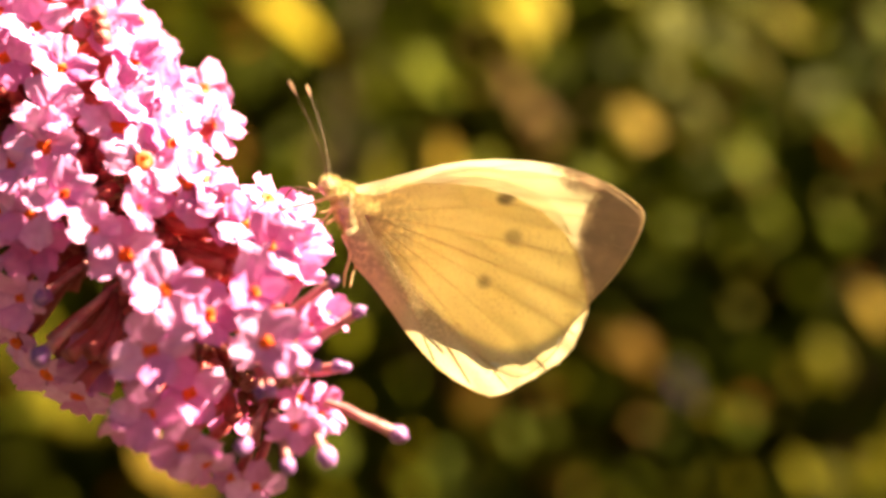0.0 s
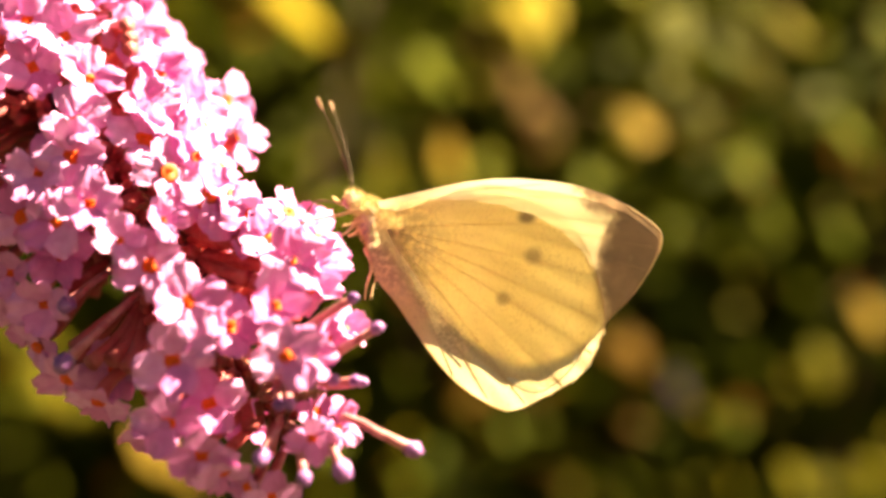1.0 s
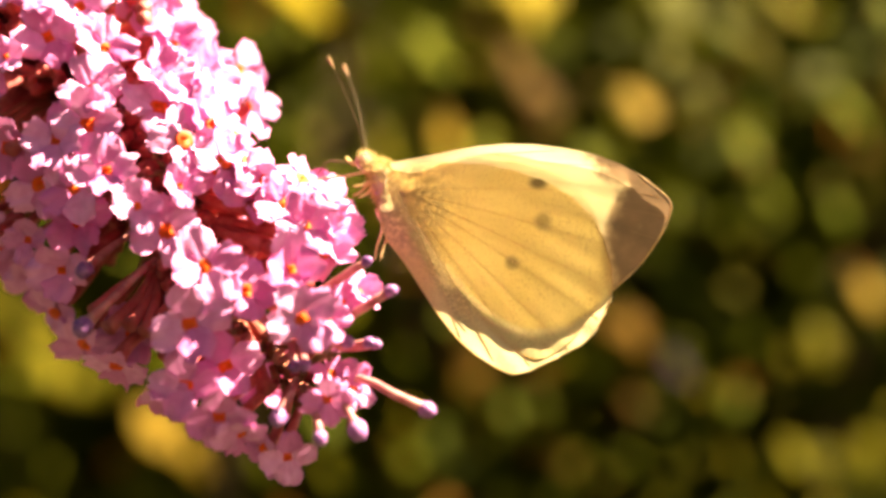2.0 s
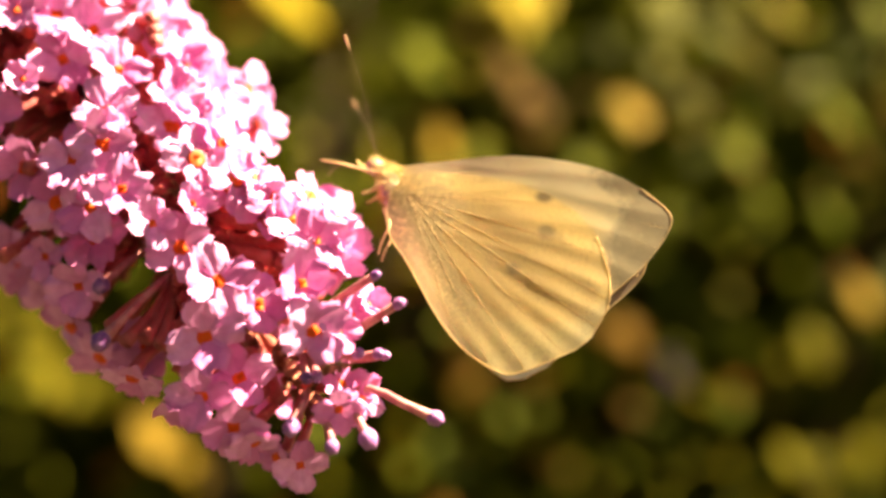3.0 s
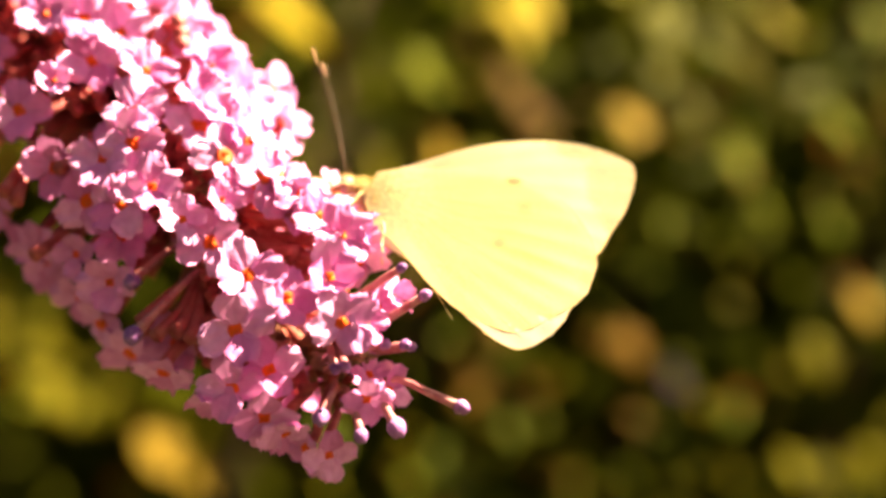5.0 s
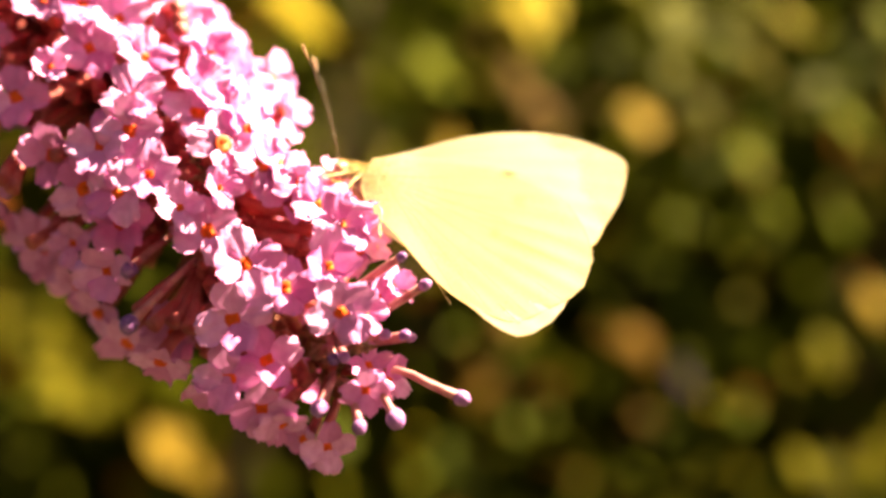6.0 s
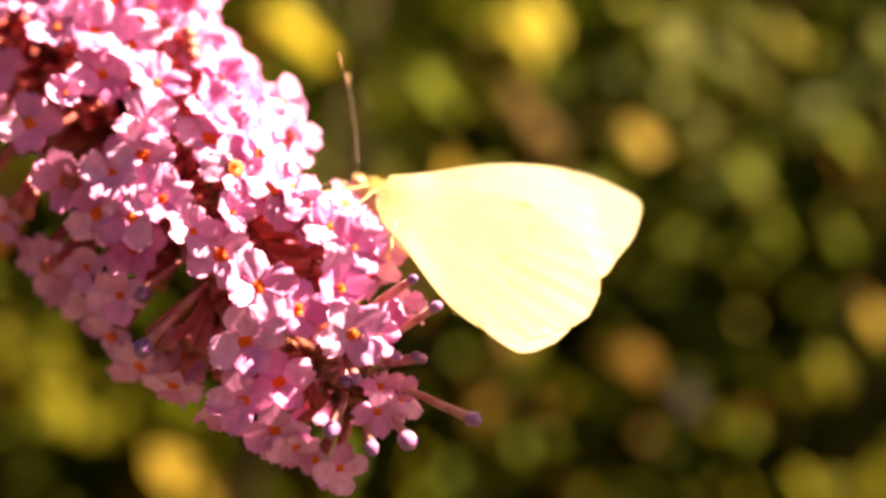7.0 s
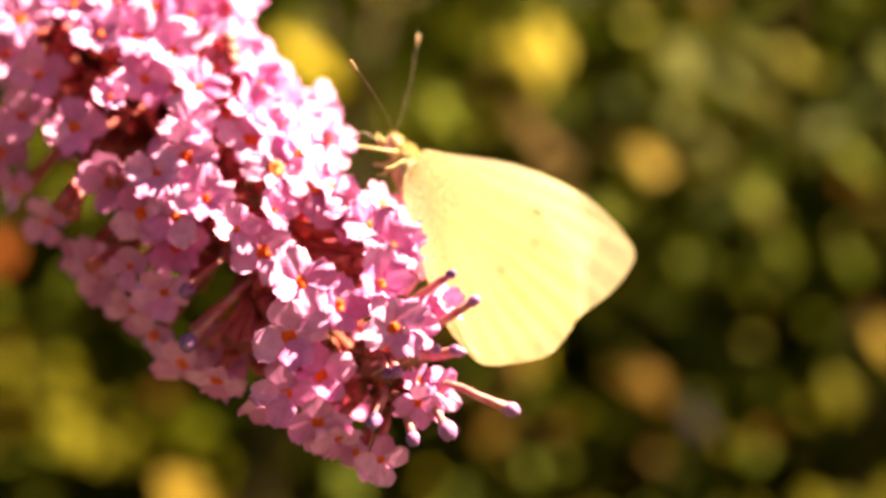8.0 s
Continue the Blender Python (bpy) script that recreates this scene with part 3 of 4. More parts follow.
        tube(bm, arc([foot, foot.lerp(end, 0.5) + AXIS_UP * 0.4 * MM, end], 4), [MM * r for r in (0.42, 0.52, 0.60, 0.68)], 6)
    part("tube_mass", bm, TUBE, spike, "packed red tubes inside the spike")["kind"] = "stuff"

    # Withered florets in the gaps.
    shrunk = [withered_mesh(k) for k in range(3)]
    for s, ang, r in ((4.9, 45, 7.7), (33.8, 32, 8.9), (31.8, 24, 8.6), (46.9, 30, 7.1)):
        a = radians(ang)
        place("withered_floret", rnd.choice(shrunk), spike, outward(spike_point(s, ang, r), math.cos(a) * FACE + math.sin(a) * SIDE + Vector((rnd.uniform(-0.5, 0.5), -0.2, rnd.uniform(-0.5, 0.5)))),
              "dry brown withered floret")

    # Unopened buds on their tubes.
    tips = bud_meshes()
    for end, foot, size in BUDS:
        a, b = (Vector(p) * MM + Vector((0, 0, 1)) for p in (end, foot))
        d = (a - b).normalized()
        bm = bmesh.new()
        core = AXIS_TIP + AXIS_UP * max(5 * MM, (b - AXIS_TIP).dot(AXIS_UP) + 3 * MM)
        tube(bm, arc([core, b.lerp(core, 0.45) - d * 1.2 * MM, b, 0.5 * (a + b), a], 9), [MM * (0.30 + 0.02 * i) for i in range(8)] + [0.5 * MM * size], 8)
        bud = part("flower_bud", bm, BUD_TUBE, spike)
        place("bud_tip", rnd.choice(tips), bud, outward(a, d) @ Matrix.Scale(0.82 * size, 4), "purple closed bud tip")
    return spike


build_spike()

# ---- the butterfly: its own x runs along the folded wings, z up, y away ----
FORE_OUTLINE = [(-0.3, 0.2), (2.6, 0.8), (7.0, 1.75), (11.3, 2.2), (15.7, 2.0), (20.0, 1.2), (23.9, -0.5), (26.4, -2.4), (27.1, -3.7), (26.4, -5.8),
                (24.5, -8.8), (22.0, -11.4), (20.2, -13.4), (17.0, -15.2), (12.8, -15.4), (8.0, -12.4), (4.0, -7.6), (1.0, -3.0)]
HIND_OUTLINE = [(0.0, -0.4), (3.6, 0.25), (8.0, 0.2), (12.4, -0.55), (16.8, -2.3), (20.0, -5.3), (21.4, -8.6), (21.8, -11.6), (21.2, -13.6), (19.8, -16.2),
                (16.8, -18.2), (13.2, -19.9), (10.8, -19.4), (7.5, -17.3), (4.8, -14.3), (1.7, -9.8), (-0.5, -7.0), (-1.3, -4.0)]
FAR_HIND_OUTLINE = [(0.0, -0.4), (3.6, 0.25), (8.0, 0.2), (12.4, -0.55), (16.0, -2.3), (18.6, -5.2), (19.8, -8.4), (20.1, -11.0), (19.6, -13.0), (18.4, -15.6),
                    (16.4, -18.2), (13.4, -19.9), (11.2, -19.2), (8.8, -16.8), (6.2, -13.4), (3.2, -9.0), (0.6, -6.2), (-0.8, -3.6)]


def wing_bend(x, z, side):
    """How far the wing stands off (mm): clear of the body at its root, then both pairs bow towards the near side."""
    bow = 0.40 if side < 0 else -0.30
    return side * (0.95 * math.exp(-(x / 4.2) ** 2) + bow * math.sin(min(1.0, max(0.0, x / 26)) * math.pi) + 0.012 * math.sin(x * 0.9 + z * 0.6))


def wing_ripple(x, z, root):
    """Fan of shallow creases that spread from the wing's root."""
    a = math.atan2(z - root[1] - 3.5, x + 3)
    grow = min(1.0, x / 9) if x > 0 else 0.0
    grow *= 1.0 + 0.6 * min(1.0, max(0.0, (-z - 7) / 6))
    return grow * (0.022 * (abs(math.sin(a * 12 + 0.6)) - 0.6) + 0.034 * abs(math.sin(a * 27 + 1.0)) + 0.008 * math.sin(a * 51 + x * 0.3))


def wing_mesh(name, outline, root, side, material, jag):
    """A thin membrane, bowed and creased, with a faintly scalloped margin."""
    bm = bmesh.new()
    ring = arc([(x, 0, z) for x, z in outline] + [(outline[0][0], 0, outline[0][1])], 193)[:-1]
    hub = Vector((root[0], 0, root[1]))
    steps, n = 14, len(ring)
    rows = []
    for j in range(1, steps + 1):
        row = []
        for i, p in enumerate(ring):
            q = hub + (p - hub) * (j / steps)
            if j == steps and q.x > 8:
                q += (p - hub).normalized() * jag * (0.5 - abs((i * 0.145) % 1.0 - 0.5))
            row.append(bm.verts.new((q.x * MM, (wing_bend(q.x, q.z, side) + wing_ripple(q.x, q.z, root)) * MM, q.z * MM)))
        rows.append(row)
    mid = bm.verts.new((hub.x * MM, (wing_bend(hub.x, hub.z, side) + wing_ripple(hub.x, hub.z, root)) * MM, hub.z * MM))
    for i in range(n):
        bm.faces.new((mid, rows[0][i], rows[0][(i + 1) % n]))
        for a, b in zip(rows, rows[1:]):
            bm.faces.new((a[i], b[i], b[(i + 1) % n], a[(i + 1) % n]))
    return mesh_of(name, bm, material)


def add_veins(wing, ends, root, side, fork, hub, material, thick=1.0):
    for x, z in ends:
        bm = bmesh.new()
        mid = (root[0] + (x - root[0]) * 0.45, root[1] + (z - root[1]) * 0.45 + fork * 0.4)
        line = arc([(root[0], 0, root[1]), (mid[0], 0, mid[1]), (x, 0, z)], 12)
        tube(bm, [Vector((p.x, wing_bend(p.x, p.z, side) + wing_ripple(p.x, p.z, hub) - side * 0.012, p.z)) * MM for p in line], [MM * thick * (0.034 - 0.012 * i / 11) for i in range(12)], 5)
        part("vein", bm, material, wing)


def add_margin(wing, outline, side, hub):
    """The thickened pale rim of the wing."""
    ring = arc([(x, 0, z) for x, z in outline], 90)
    bm = bmesh.new()
    tube(bm, [Vector((p.x, wing_bend(p.x, p.z, side) + wing_ripple(p.x, p.z, hub), p.z)) * MM for p in ring], [0.05 * MM] * 90, 5)
    part("wing_margin", bm, RIM, wing, "thin pale wing margin")


FORE_VEINS = [(26.0, -2.6), (26.8, -4.6), (25.6, -6.6), (24.0, -9.2), (21.6, -11.3), (16.0, 1.7), (21.5, 0.3)]
HIND_VEINS = [(16.0, -2.2), (20.8, -7.2), (21.4, -11.4), (20.6, -14.4), (17.8, -17.4), (14.2, -19.2), (10.6, -18.8), (7.2, -16.6)]


# Way of each antenna from the head at rest: the near one, the far one.
ANTENNA = {-1: Vector((-0.18, -0.87, 0.46)).normalized(), 1: Vector((-0.25, 0.45, 0.86)).normalized()}


def build_butterfly():
    fly = new("butterfly")
    tagged(fly, "pale yellow cabbage white butterfly with folded wings", "butterfly")
    wings = []
    for side in (-1, 1):
        fore = place("forewing", wing_mesh("forewing", FORE_OUTLINE, (9, -2.2), side, FOREWING if side < 0 else FORE_UPPER, 0.12), fly,
                     pose(0, side * 0.00025, 0, 0, 0, side * 0.4), "cream forewing with brown tip and black spot")
        add_veins(fore, FORE_VEINS, (1.0, -0.5), side, 1.2, (9, -2.2), RIM, 0.6)
        add_margin(fore, FORE_OUTLINE[6:14], side, (9, -2.2))
        hind = place("hindwing", wing_mesh("hindwing", HIND_OUTLINE if side < 0 else FAR_HIND_OUTLINE, (9, -7), side, HINDWING if side < 0 else HIND_UPPER, 0.25), fly,
                     pose(0, side * 0.0005, 0, 0, 0, side * 0.5), "pale yellow hindwing dusted with grey")
        add_veins(hind, HIND_VEINS if side < 0 else [(0.93 * x, 0.97 * z) for x, z in HIND_VEINS], (0.8, -2.6), side, 0.6, (9, -7), RIM, 1.2)
        add_margin(hind, (HIND_OUTLINE if side < 0 else FAR_HIND_OUTLINE)[5:], side, (9, -7))
        wings.append((fore, hind))
    axis = Vector((0.36, 0, -0.93)).normalized()
    turn = Vector((0, 0, 1)).rotation_difference(axis).to_matrix().to_4x4()
    thorax_at = Vector((-1.0, 0, -2.4))
    bm = bmesh.new()
    blob(bm, thorax_at * MM, [r * MM for r in (1.3, 1.3, 2.5)], turn, 0.12)
    part("thorax", bm, BODY, fly, "grey furry thorax")
    bm = bmesh.new()
    base = thorax_at + axis * 1.8 + Vector((0.5, 0, 0))
    along = Vector((0.52, 0, -0.85))
    line = [base + along * d for d in (0, 1.5, 3, 4.5, 6, 7.5, 9, 10)]
    tube(bm, [p * MM for p in line], [MM * r for r in (0.8, 0.95, 1.0, 0.98, 0.9, 0.75, 0.5, 0.2)], 12)
    part("abdomen", bm, BODY, fly, "slender grey abdomen")
    head_at = Vector((-3.2, 0, 0.40))
    bm = bmesh.new()
    blob(bm, head_at * MM, [r * MM for r in (0.95, 1.0, 0.95)], None, 0.1)
    head = part("head", bm, BODY, fly)
    feelers = []
    for side in (-1, 1):
        bm = bmesh.new()
        blob(bm, (head_at + Vector((-0.25, side * 0.72, 0.0))) * MM, [r * MM for r in (0.62, 0.42, 0.66)])
        part("eye", bm, EYE, head, "dull reddish brown eye")
        bm = bmesh.new()
        root = head_at + Vector((0.1, side * 0.35, 0.7))
        reach = ANTENNA[side] * 13.2
        sweep = Vector((0.25, 0, 0.12))
        line = arc([root, root + 0.33 * reach + sweep, root + 0.66 * reach + sweep, root + reach], 16)
        line = [p - root for p in line]
        tube(bm, [p * MM for p in line], [0.033 * MM] * 16, 6)
        feeler = part("antenna", bm, FEELER, head, "", Matrix.Translation(root * MM))
        feelers.append((feeler, root, ANTENNA[side]))
        bm = bmesh.new()
        tip, way = line[-1], (line[-1] - line[-2]).normalized()
        tube(bm, [(tip + way * d) * MM for d in (-1.1, -0.5, 0.1, 0.5, 0.75)], [r * MM for r in (0.04, 0.09, 0.16, 0.15, 0.06)], 8)
        part("antenna_club", bm, CLUB, feeler, "brown antenna club with pale tip")
        bm = bmesh.new()
        p = head_at + Vector((-0.7, side * 0.3, -0.3))
        tube(bm, [q * MM for q in arc([p, p + Vector((-0.8, side * 0.1, 0.2)), p + Vector((-1.3, side * 0.1, 0.8))], 6)], [r * MM for r in (0.22, 0.25, 0.22, 0.18, 0.12, 0.05)], 6)
        part("palp", bm, FUR, head)
    bm = bmesh.new()
    p = head_at + Vector((-0.7, 0, -0.4))
    tube(bm, [q * MM for q in arc([p, p + Vector((-1.4, -0.1, 0.3)), p + Vector((-3.0, -0.2, 0.4)), p + Vector((-4.2, -0.3, -1.0))], 14)], [0.09 * MM] * 14, 6)
    part("proboscis", bm, FEELER, head, "thin dark feeding tube")
    # Fur on head and thorax.
    rnd = random.Random(5)
    bm = bmesh.new()
    spread_of = {"head": (head_at, Vector((0.95, 1.0, 0.95)), Matrix.Identity(3)), "collar": (Vector((-1.7, 0, -0.2)), Vector((1.5, 1.15, 0.85)), Matrix.Identity(3)),
                 "thorax": (thorax_at, Vector((1.3, 1.3, 2.5)), turn.to_3x3())}
    for k in range(3200):
        where = "head" if k < 600 else "collar" if k < 1500 else "thorax"
        c, size, tilt = spread_of[where]
        d = Vector((rnd.gauss(0, 1), rnd.gauss(0, 1), rnd.gauss(0, 1))).normalized()
        if where == "head" and (d.z < -0.3 or d.x < -0.5):
            continue
        p = c + tilt @ Vector((d.x * size.x, d.y * size.y, d.z * size.z))
        out = ((p - c).normalized() + 0.45 * axis + 0.3 * Vector((rnd.uniform(-1, 1), rnd.uniform(-1, 1), rnd.uniform(-1, 1)))).normalized()
        w = out.cross(Vector((rnd.uniform(-1, 1), rnd.uniform(-1, 1), rnd.uniform(-1, 1)))).normalized() * 0.035
        e = p + out * rnd.uniform(0.35, 0.85)
        bm.faces.new([bm.verts.new(v * MM) for v in (p - w, p + w, e)])
    fur = part("fur", bm, FUR, fly, "pale yellowish fur")
    fur["kind"] = "stuff"
    # Six legs down to the florets.
    joint = (-0.0022, -0.0008, -0.0006)
    bm = bmesh.new()
    line = arc([(0.6, 0.2, -0.6), (0, 0, 0), (-2.2, -0.3, -0.5), (-4.6, -0.4, -0.9), (-6.6, -0.2, -1.3)], 14)
    tube(bm, [q * MM for q in line], [MM * (0.21 - 0.011 * i) for i in range(14)], 6)
    foreleg = part("leg", bm, LEG, fly, "long pale foreleg", pose(*joint))
    for side in (-1, 1):
        for z, knee, foot in ((-0.9, (-1.9, 0.9, -0.8), (-4.6, 1.0, -2.0)), (-1.9, (-2.0, 1.2, -1.7), (-4.0, 1.2, -3.1)), (-4.4, (-0.6, 1.4, -6.2), (-1.6, 1.0, -9.4))):
            if side < 0 and z == -0.9:
                continue
            bm = bmesh.new()
            line = arc([(-1.7, side * 0.6, z), (knee[0] - 0.2, side * knee[1], knee[2]), (0.5 * (knee[0] + foot[0]) - 0.3, side * 1.2, 0.5 * (knee[2] + foot[2]) - 0.35), (foot[0], side * foot[1], foot[2])], 12)
            tube(bm, [q * MM for q in line], [MM * r for r in (0.2, 0.2, 0.19, 0.17, 0.16, 0.15, 0.14, 0.13, 0.12, 0.11, 0.1, 0.08)], 6)
            part("leg", bm, LEG, fly, "thin pale leg")
    return fly, wings, foreleg, joint, feelers


BUTTERFLY, WINGS, FORELEG, FORELEG_JOINT, FEELERS = build_butterfly()

# ---- shrubs behind ----
def leaf_into(bm, m, length, width, rnd):
    """One pointed leaf with a folded midrib, eight faces."""
    fold, droop = rnd.uniform(0.05, 0.25), rnd.uniform(0.0, 0.35)
    rows = []
    for u, w in ((0.0, 0.06), (0.25, 0.8), (0.55, 1.0), (0.82, 0.6), (1.0, 0.04)):
        row = [bm.verts.new(m @ Vector((s * w * width / 2, u * length, fold * abs(s) * w * width / 2 - droop * u * u * length))) for s in (-1, 0, 1)]
        rows.append(row)
    for a, b in zip(rows, rows[1:]):
        bm.faces.new((a[0], a[1], b[1], b[0]))
        bm.faces.new((a[1], a[2], b[2], b[1]))


def build_shrub(label, x0, x1, y0, y1, height, count, seed, size, material):
    rnd = random.Random(seed)
    bm = bmesh.new()
    for k in range(9):
        x, y = rnd.uniform(x0, x1), rnd.uniform(y0 + 0.08, y1)
        lean = Vector((rnd.uniform(-0.25, 0.25), rnd.uniform(-0.1, 0.1), 1))
        line = arc([(x, y, -0.03), (x + 0.3 * lean.x * height, y, 0.4 * height), (x + lean.x * height, y + lean.y, 0.95 * height)], 10)
        tube(bm, line, [0.011 - 0.0009 * i for i in range(10)], 6)
    shrub = part("shrub", bm, BARK, None)
    tagged(shrub, label, "shrub", "shrubs behind the flower")
    bm = bmesh.new()
    for k in range(count):
        at = Vector((rnd.uniform(x0, x1), y0 + (y1 - y0) * rnd.random() ** 1.3, height * rnd.random() ** 0.8))
        at.y += 0.07 * noise.noise((at.x * 5, at.z * 5, seed))
        l = size * rnd.uniform(0.6, 1.3)
        leaf_into(bm, Matrix.Translation(at) @ pose(0, 0, 0, rnd.uniform(-70, 50), rnd.uniform(-60, 60), rnd.uniform(-180, 180)), l, l * rnd.uniform(0.4, 0.6), rnd)
    crown = part("leaves", bm, material, shrub)
    crown["kind"] = "stuff"
    return shrub


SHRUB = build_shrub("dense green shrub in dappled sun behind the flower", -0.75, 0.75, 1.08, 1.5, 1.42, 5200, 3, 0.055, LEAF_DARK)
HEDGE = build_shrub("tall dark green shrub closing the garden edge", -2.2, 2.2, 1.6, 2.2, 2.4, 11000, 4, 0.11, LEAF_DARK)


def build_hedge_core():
    """Two uneven dark sheets added for the dense, shaded inside of the tall shrub."""
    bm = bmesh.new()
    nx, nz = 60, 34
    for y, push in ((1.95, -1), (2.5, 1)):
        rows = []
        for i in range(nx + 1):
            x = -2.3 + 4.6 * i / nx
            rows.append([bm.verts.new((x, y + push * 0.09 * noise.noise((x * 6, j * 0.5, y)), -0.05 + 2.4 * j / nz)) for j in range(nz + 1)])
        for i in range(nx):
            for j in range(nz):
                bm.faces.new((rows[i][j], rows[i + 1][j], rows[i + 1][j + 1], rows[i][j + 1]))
    part("inner_mass", bm, LEAF_DARK, HEDGE, "dark sheets standing in for the shaded inner foliage")["kind"] = "stuff"


build_hedge_core()

# Leaves in the sun, part of that brightness put into their colours: across, height, length, width (mm at one metre),
# lean.
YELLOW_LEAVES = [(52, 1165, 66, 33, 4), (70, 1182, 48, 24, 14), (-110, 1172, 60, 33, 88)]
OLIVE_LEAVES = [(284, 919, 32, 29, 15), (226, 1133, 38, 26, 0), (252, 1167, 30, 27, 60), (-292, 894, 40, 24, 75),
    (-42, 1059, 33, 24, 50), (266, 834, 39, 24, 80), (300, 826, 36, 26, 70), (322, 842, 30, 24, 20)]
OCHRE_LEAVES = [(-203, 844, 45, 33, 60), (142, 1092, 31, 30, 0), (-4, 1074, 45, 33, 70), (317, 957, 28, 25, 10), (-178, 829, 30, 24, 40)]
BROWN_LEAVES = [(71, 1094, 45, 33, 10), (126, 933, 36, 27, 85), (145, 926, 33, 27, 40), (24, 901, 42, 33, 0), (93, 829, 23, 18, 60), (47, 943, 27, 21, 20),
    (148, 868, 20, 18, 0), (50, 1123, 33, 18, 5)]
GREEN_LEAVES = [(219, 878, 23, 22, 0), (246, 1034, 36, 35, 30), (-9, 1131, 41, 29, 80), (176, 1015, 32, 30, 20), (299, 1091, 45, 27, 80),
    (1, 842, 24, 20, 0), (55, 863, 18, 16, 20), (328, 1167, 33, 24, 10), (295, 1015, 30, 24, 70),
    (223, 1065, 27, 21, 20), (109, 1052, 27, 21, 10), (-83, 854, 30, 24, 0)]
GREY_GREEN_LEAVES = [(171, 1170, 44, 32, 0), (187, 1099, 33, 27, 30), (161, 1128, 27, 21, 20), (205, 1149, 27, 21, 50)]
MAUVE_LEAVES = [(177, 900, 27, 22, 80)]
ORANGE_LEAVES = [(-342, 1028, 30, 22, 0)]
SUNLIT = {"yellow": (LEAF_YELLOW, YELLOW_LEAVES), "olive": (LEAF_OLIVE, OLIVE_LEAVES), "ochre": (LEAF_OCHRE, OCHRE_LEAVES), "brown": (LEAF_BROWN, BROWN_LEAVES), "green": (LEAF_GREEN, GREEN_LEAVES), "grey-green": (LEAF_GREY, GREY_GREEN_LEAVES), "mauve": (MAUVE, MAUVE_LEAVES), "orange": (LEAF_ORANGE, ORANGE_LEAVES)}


# Dark hollows in the shrub: across, height, radius.
HOLLOWS = [(0.111, 1.137, 0.029), (-0.04, 1.156, 0.029), (-0.052, 1.104, 0.027), (0.184, 0.958, 0.033), (0.169, 0.842, 0.023), (-0.276, 0.849, 0.042), (0.144, 0.994, 0.023), (0.264, 0.99, 0.023), (0.192, 1.05, 0.015)]


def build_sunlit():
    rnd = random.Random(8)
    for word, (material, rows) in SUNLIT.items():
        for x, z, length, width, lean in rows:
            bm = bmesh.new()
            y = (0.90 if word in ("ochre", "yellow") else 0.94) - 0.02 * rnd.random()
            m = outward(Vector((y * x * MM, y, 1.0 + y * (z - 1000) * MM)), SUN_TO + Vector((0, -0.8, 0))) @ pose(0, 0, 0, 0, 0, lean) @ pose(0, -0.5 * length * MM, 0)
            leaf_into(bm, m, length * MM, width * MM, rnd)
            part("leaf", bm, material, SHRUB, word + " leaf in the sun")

    # A spray of small yellow-green leaves low down in the sun.
    bm = bmesh.new()
    for k in range(42):
        at = Vector((-0.275 + rnd.gauss(0, 0.030), 0.93 + rnd.uniform(-0.02, 0.03), 0.914 + rnd.gauss(0, 0.015)))
        at.z -= 0.35 * (at.x + 0.275)
        l = rnd.uniform(0.008, 0.018)
        leaf_into(bm, outward(at, SUN_TO + Vector((rnd.uniform(-0.4, 0.2), rnd.uniform(-1.0, -0.5), rnd.uniform(-0.3, 0.3)))) @ pose(0, 0, 0, 0, 0, rnd.uniform(0, 360)), l, l * 0.6, rnd)
    part("small_foliage", bm, LEAF_OLIVE, SHRUB, "spray of small yellow-green leaves")["kind"] = "stuff"

    # Small leaves of the shrub's sunny face, coloured lighter than its crown to look sunlit.
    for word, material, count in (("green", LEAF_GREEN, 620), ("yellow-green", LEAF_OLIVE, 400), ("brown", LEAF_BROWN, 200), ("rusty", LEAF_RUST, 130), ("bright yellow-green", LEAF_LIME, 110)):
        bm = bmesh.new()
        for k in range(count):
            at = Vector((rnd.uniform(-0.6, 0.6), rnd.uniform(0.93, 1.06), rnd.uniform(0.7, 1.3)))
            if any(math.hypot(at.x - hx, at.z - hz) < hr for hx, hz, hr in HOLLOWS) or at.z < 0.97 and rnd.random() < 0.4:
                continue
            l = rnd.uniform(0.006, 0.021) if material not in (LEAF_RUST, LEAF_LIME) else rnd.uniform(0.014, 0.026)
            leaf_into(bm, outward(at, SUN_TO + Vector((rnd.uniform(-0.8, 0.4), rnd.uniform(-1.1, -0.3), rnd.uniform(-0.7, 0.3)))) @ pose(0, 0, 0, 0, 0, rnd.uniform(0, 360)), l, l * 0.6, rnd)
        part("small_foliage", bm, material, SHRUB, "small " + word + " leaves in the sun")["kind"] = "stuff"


build_sunlit()


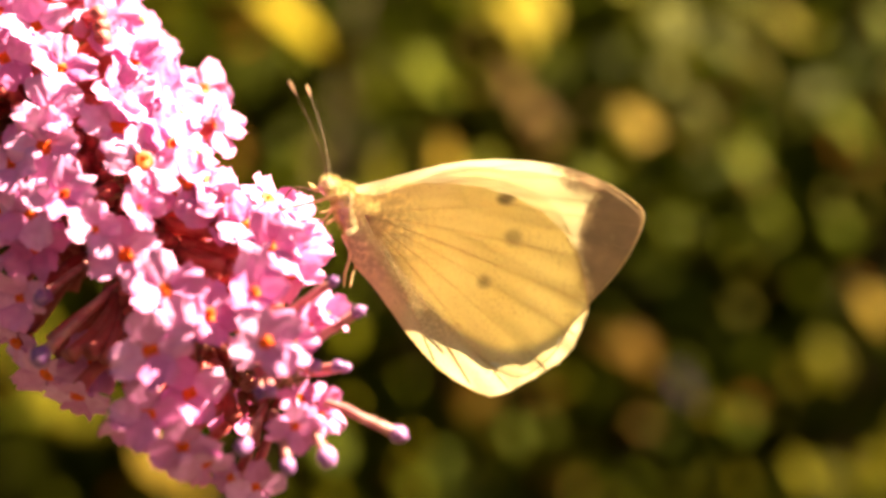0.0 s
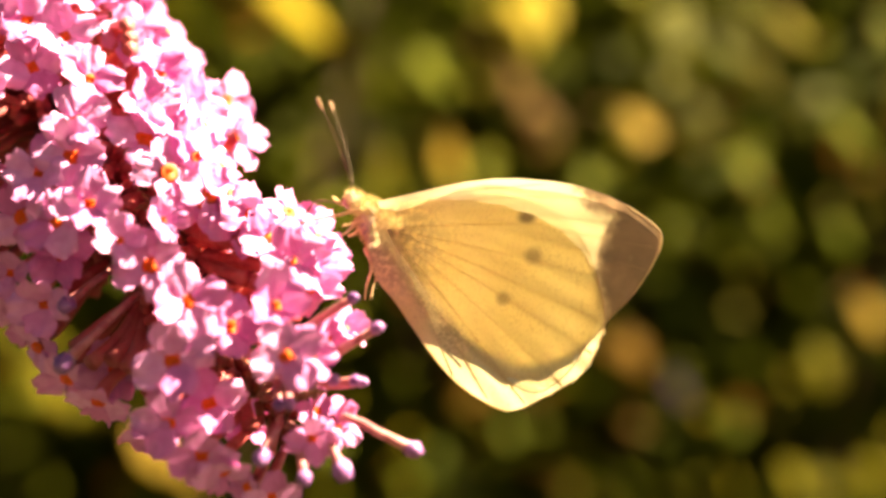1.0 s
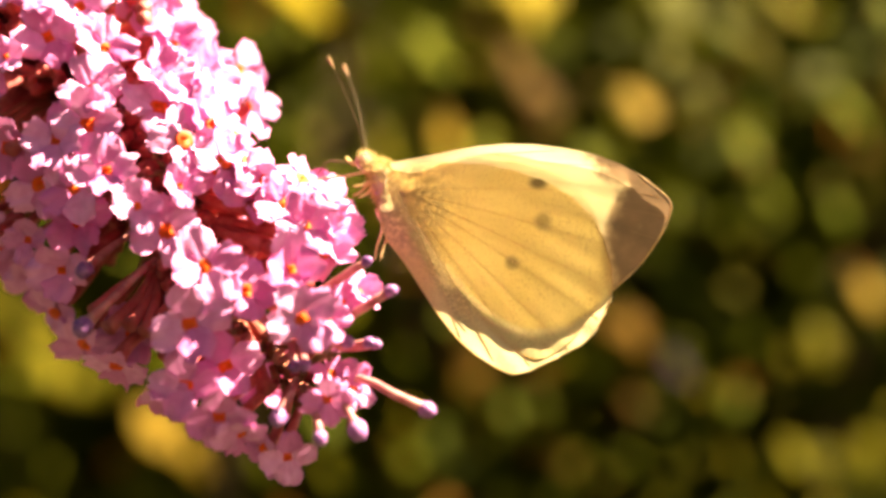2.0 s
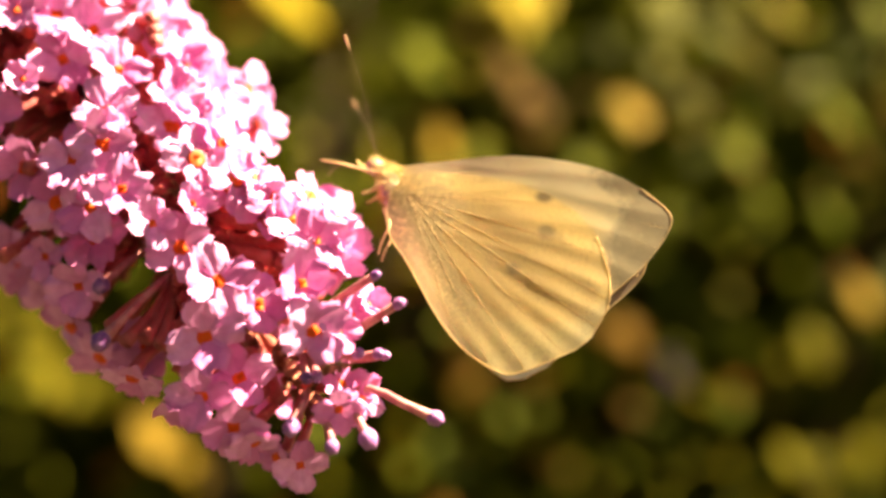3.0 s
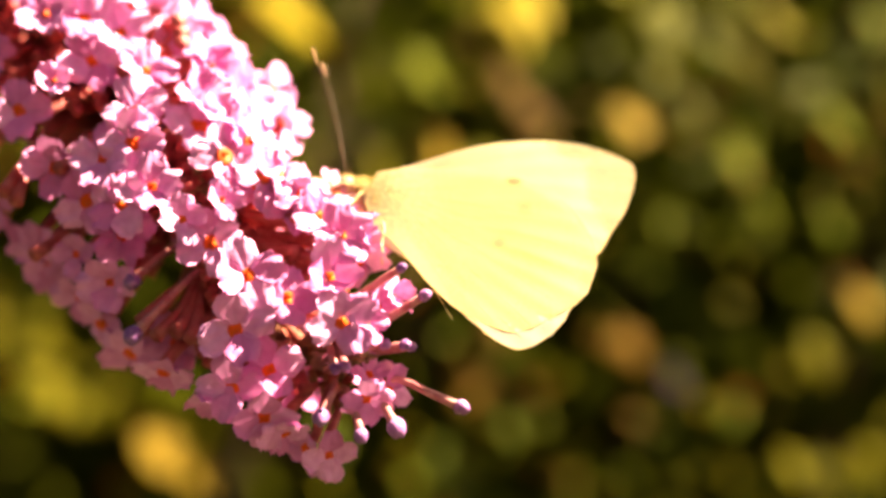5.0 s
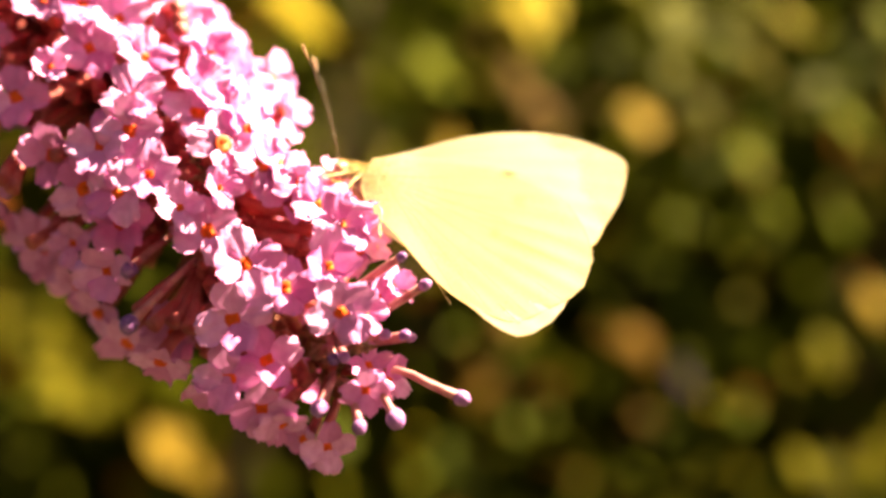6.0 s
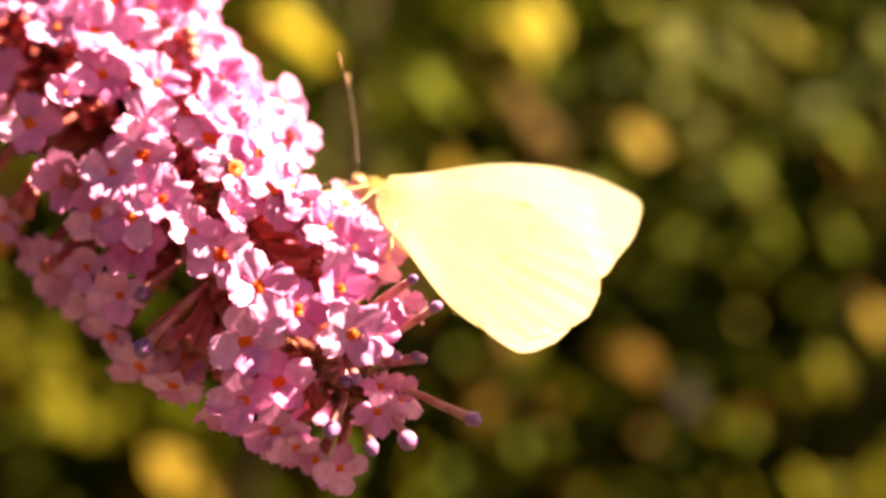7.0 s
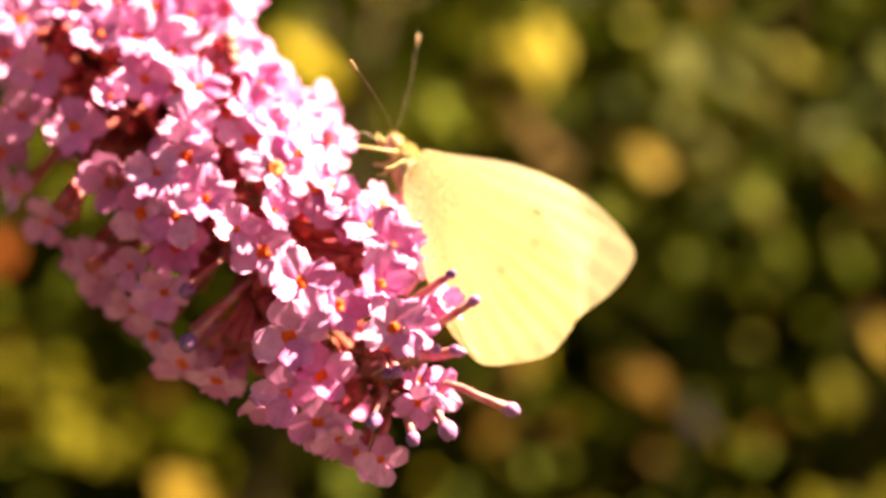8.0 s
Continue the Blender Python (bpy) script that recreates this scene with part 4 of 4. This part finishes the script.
# ---- what moves ----
def motions():
    walk(BUTTERFLY, [
        (0, pose(-0.00794, 0.13204, 1.00575, -2.2, -1.9, -13.0)),
        (0.5, pose(-0.00760, 0.13246, 1.00579, -2.1, -2.1, -13.0)),
        (1, pose(-0.00766, 0.13203, 1.00593, -2.2, -2.0, -13.0)),
        (1.5, pose(-0.00768, 0.13107, 1.00605, -2.3, -2.2, -13.0)),
        (1.7, pose(-0.00772, 0.13090, 1.00610, -2.3, -1.5, -13.0)),
        (2.8, pose(-0.00667, 0.13131, 1.00723, -3.0, 4.2, -12.5)),
        (2.9, pose(-0.00690, 0.13136, 1.00728, -19.0, 3.5, -8.8)),
        (3, pose(-0.00713, 0.13142, 1.00734, -19.9, 2.8, -8.6)),
        (3.5, pose(-0.00975, 0.13299, 1.00759, -26.0, -4.0, -3.0)),
        (4, pose(-0.00962, 0.13204, 1.00632, -28.5, -2.7, -0.4)),
        (4.5, pose(-0.01081, 0.13163, 1.00551, -35.2, -8.1, 6.2)),
        (4.7, pose(-0.01165, 0.13165, 1.00560, -35.0, -10.0, 8.0)),
        (6, pose(-0.01315, 0.13186, 1.00599, -36.8, -8.4, 15.7)),
        (6.5, pose(-0.01343, 0.13201, 1.00622, -38.0, -8.4, 16.4)),
        (6.8, pose(-0.01435, 0.13141, 1.00634, -37.2, -8.8, 12.0)),
        (7, pose(-0.01240, 0.13136, 1.00662, -40.0, -2.5, 15.3)),
        (7.2, pose(-0.01319, 0.13176, 1.01040, -22.7, 6.6, 11.4)),
        (7.5, pose(-0.01236, 0.13080, 1.01018, -19.5, 12.6, 17.5)),
        (8, pose(-0.01294, 0.13010, 1.00978, -12.8, 15.2, 22.0)),
    ])
    # The near hindwing slides forward once it turns; the far pair opens a little.
    (near_fore, near_hind), (far_fore, far_hind) = WINGS
    slide = ((0, 0.0, 0.0), (2.8, 0.0, 0.0), (3.0, 1.0, -0.4), (3.5, 5.0, 0.5), (4.0, 7.7, 0.7), (4.7, 9.5, 0.8), (6.5, 11.5, 0.7), (7.0, 12.0, 0.7), (7.2, 9.0, 0.7), (8, 6.5, 0.7))
    walk(near_hind, [(t, pose(0, -0.0005, e * MM, 0, a, -0.5)) for t, a, e in slide])
    # Seconds, opening of the far pair, turn of its hindwing and of its forewing in their plane (degrees), hindwing drawn out and down (mm).
    spread = ((0, 0.3, -7.0, 0.0, 0.0, 0.0), (1.7, 0.3, -7.0, 0.0, 0.0, 0.0), (2.8, 1.0, 0.0, 9.0, 0.0, -0.6), (3.0, 0.8, 1.0, 11.0, 0.0, -1.0), (3.5, 0.4, 5.0, 15.0, 0.0, -1.2),
              (4.0, 0.3, 6.4, 13.0, 0.2, -0.9), (4.4, 0.3, 9.6, 3.0, -0.3, -1.1), (4.7, 0.3, 10.2, 0.0, -0.3, -1.1), (6.0, 0.3, 10.8, 0.0, -0.3, -1.0),
              (7.0, 0.3, 10.8, 0.0, -0.3, -0.8), (7.2, 0.3, 7.5, 0.0, 0.0, 0.5), (7.5, 0.4, 6.5, 0.0, -0.4, 0.8), (8, 0.5, 6.0, 0.0, -0.6, 0.9))
    walk(far_fore, [(t, pose(-0.0001 * c, -0.0002, 0, 0, c, a - 0.5)) for t, a, b, c, d, e in spread])
    walk(far_hind, [(t, pose(d * MM, -0.0001, e * MM, -1.7, b, a - 0.5)) for t, a, b, c, d, e in spread])
    # The antennae swing with the head: seconds and the way each one points.
    near_ways = ((0, (0.013, -0.83, 0.56)), (1.7, (-0.007, -0.83, 0.56)), (3.0, (-0.19, -0.76, 0.63)), (3.5, (-0.04, -0.75, 0.66)), (4.0, (-0.01, -0.76, 0.65)),
                 (4.7, (-0.06, -0.68, 0.73)), (6.0, (-0.25, -0.88, 0.40)), (6.5, (-0.23, -0.90, 0.38)), (7.0, (-0.20, -0.90, 0.39)), (7.2, (-0.42, -0.83, 0.25)),
                 (7.5, (-0.66, -0.75, 0.03)), (8, (-0.68, -0.72, 0.12)))
    far_ways = ((0, (-0.348, 0.54, 0.78)), (1.7, (-0.368, 0.56, 0.75)), (3.0, (-0.38, 0.55, 0.74)), (4.0, (-0.01, -0.20, 0.98)), (4.7, (0.01, -0.30, 0.95)),
                (6.5, (0.01, -0.11, 0.99)), (7.0, (0.05, -0.21, 0.98)), (7.5, (-0.10, 0.38, 0.92)), (8, (0.09, 0.11, 0.99)))
    for (feeler, root, rest), ways in zip(FEELERS, (near_ways, far_ways)):
        walk(feeler, [(t, Matrix.Translation(root * MM) @ rest.rotation_difference(Vector(d)).to_matrix().to_4x4()) for t, d in ways])
    # The near foreleg is lifted from the florets and set down again.
    lift = ((0, 0.0), (1.7, 0.0), (2.8, 14.0), (3.0, 20.0), (3.5, 44.0), (4.0, 50.0), (4.7, 42.0), (6.0, 5.0), (8, 0.0))
    walk(FORELEG, [(t, pose(*FORELEG_JOINT, 0, a, 0)) for t, a in lift])


motions()
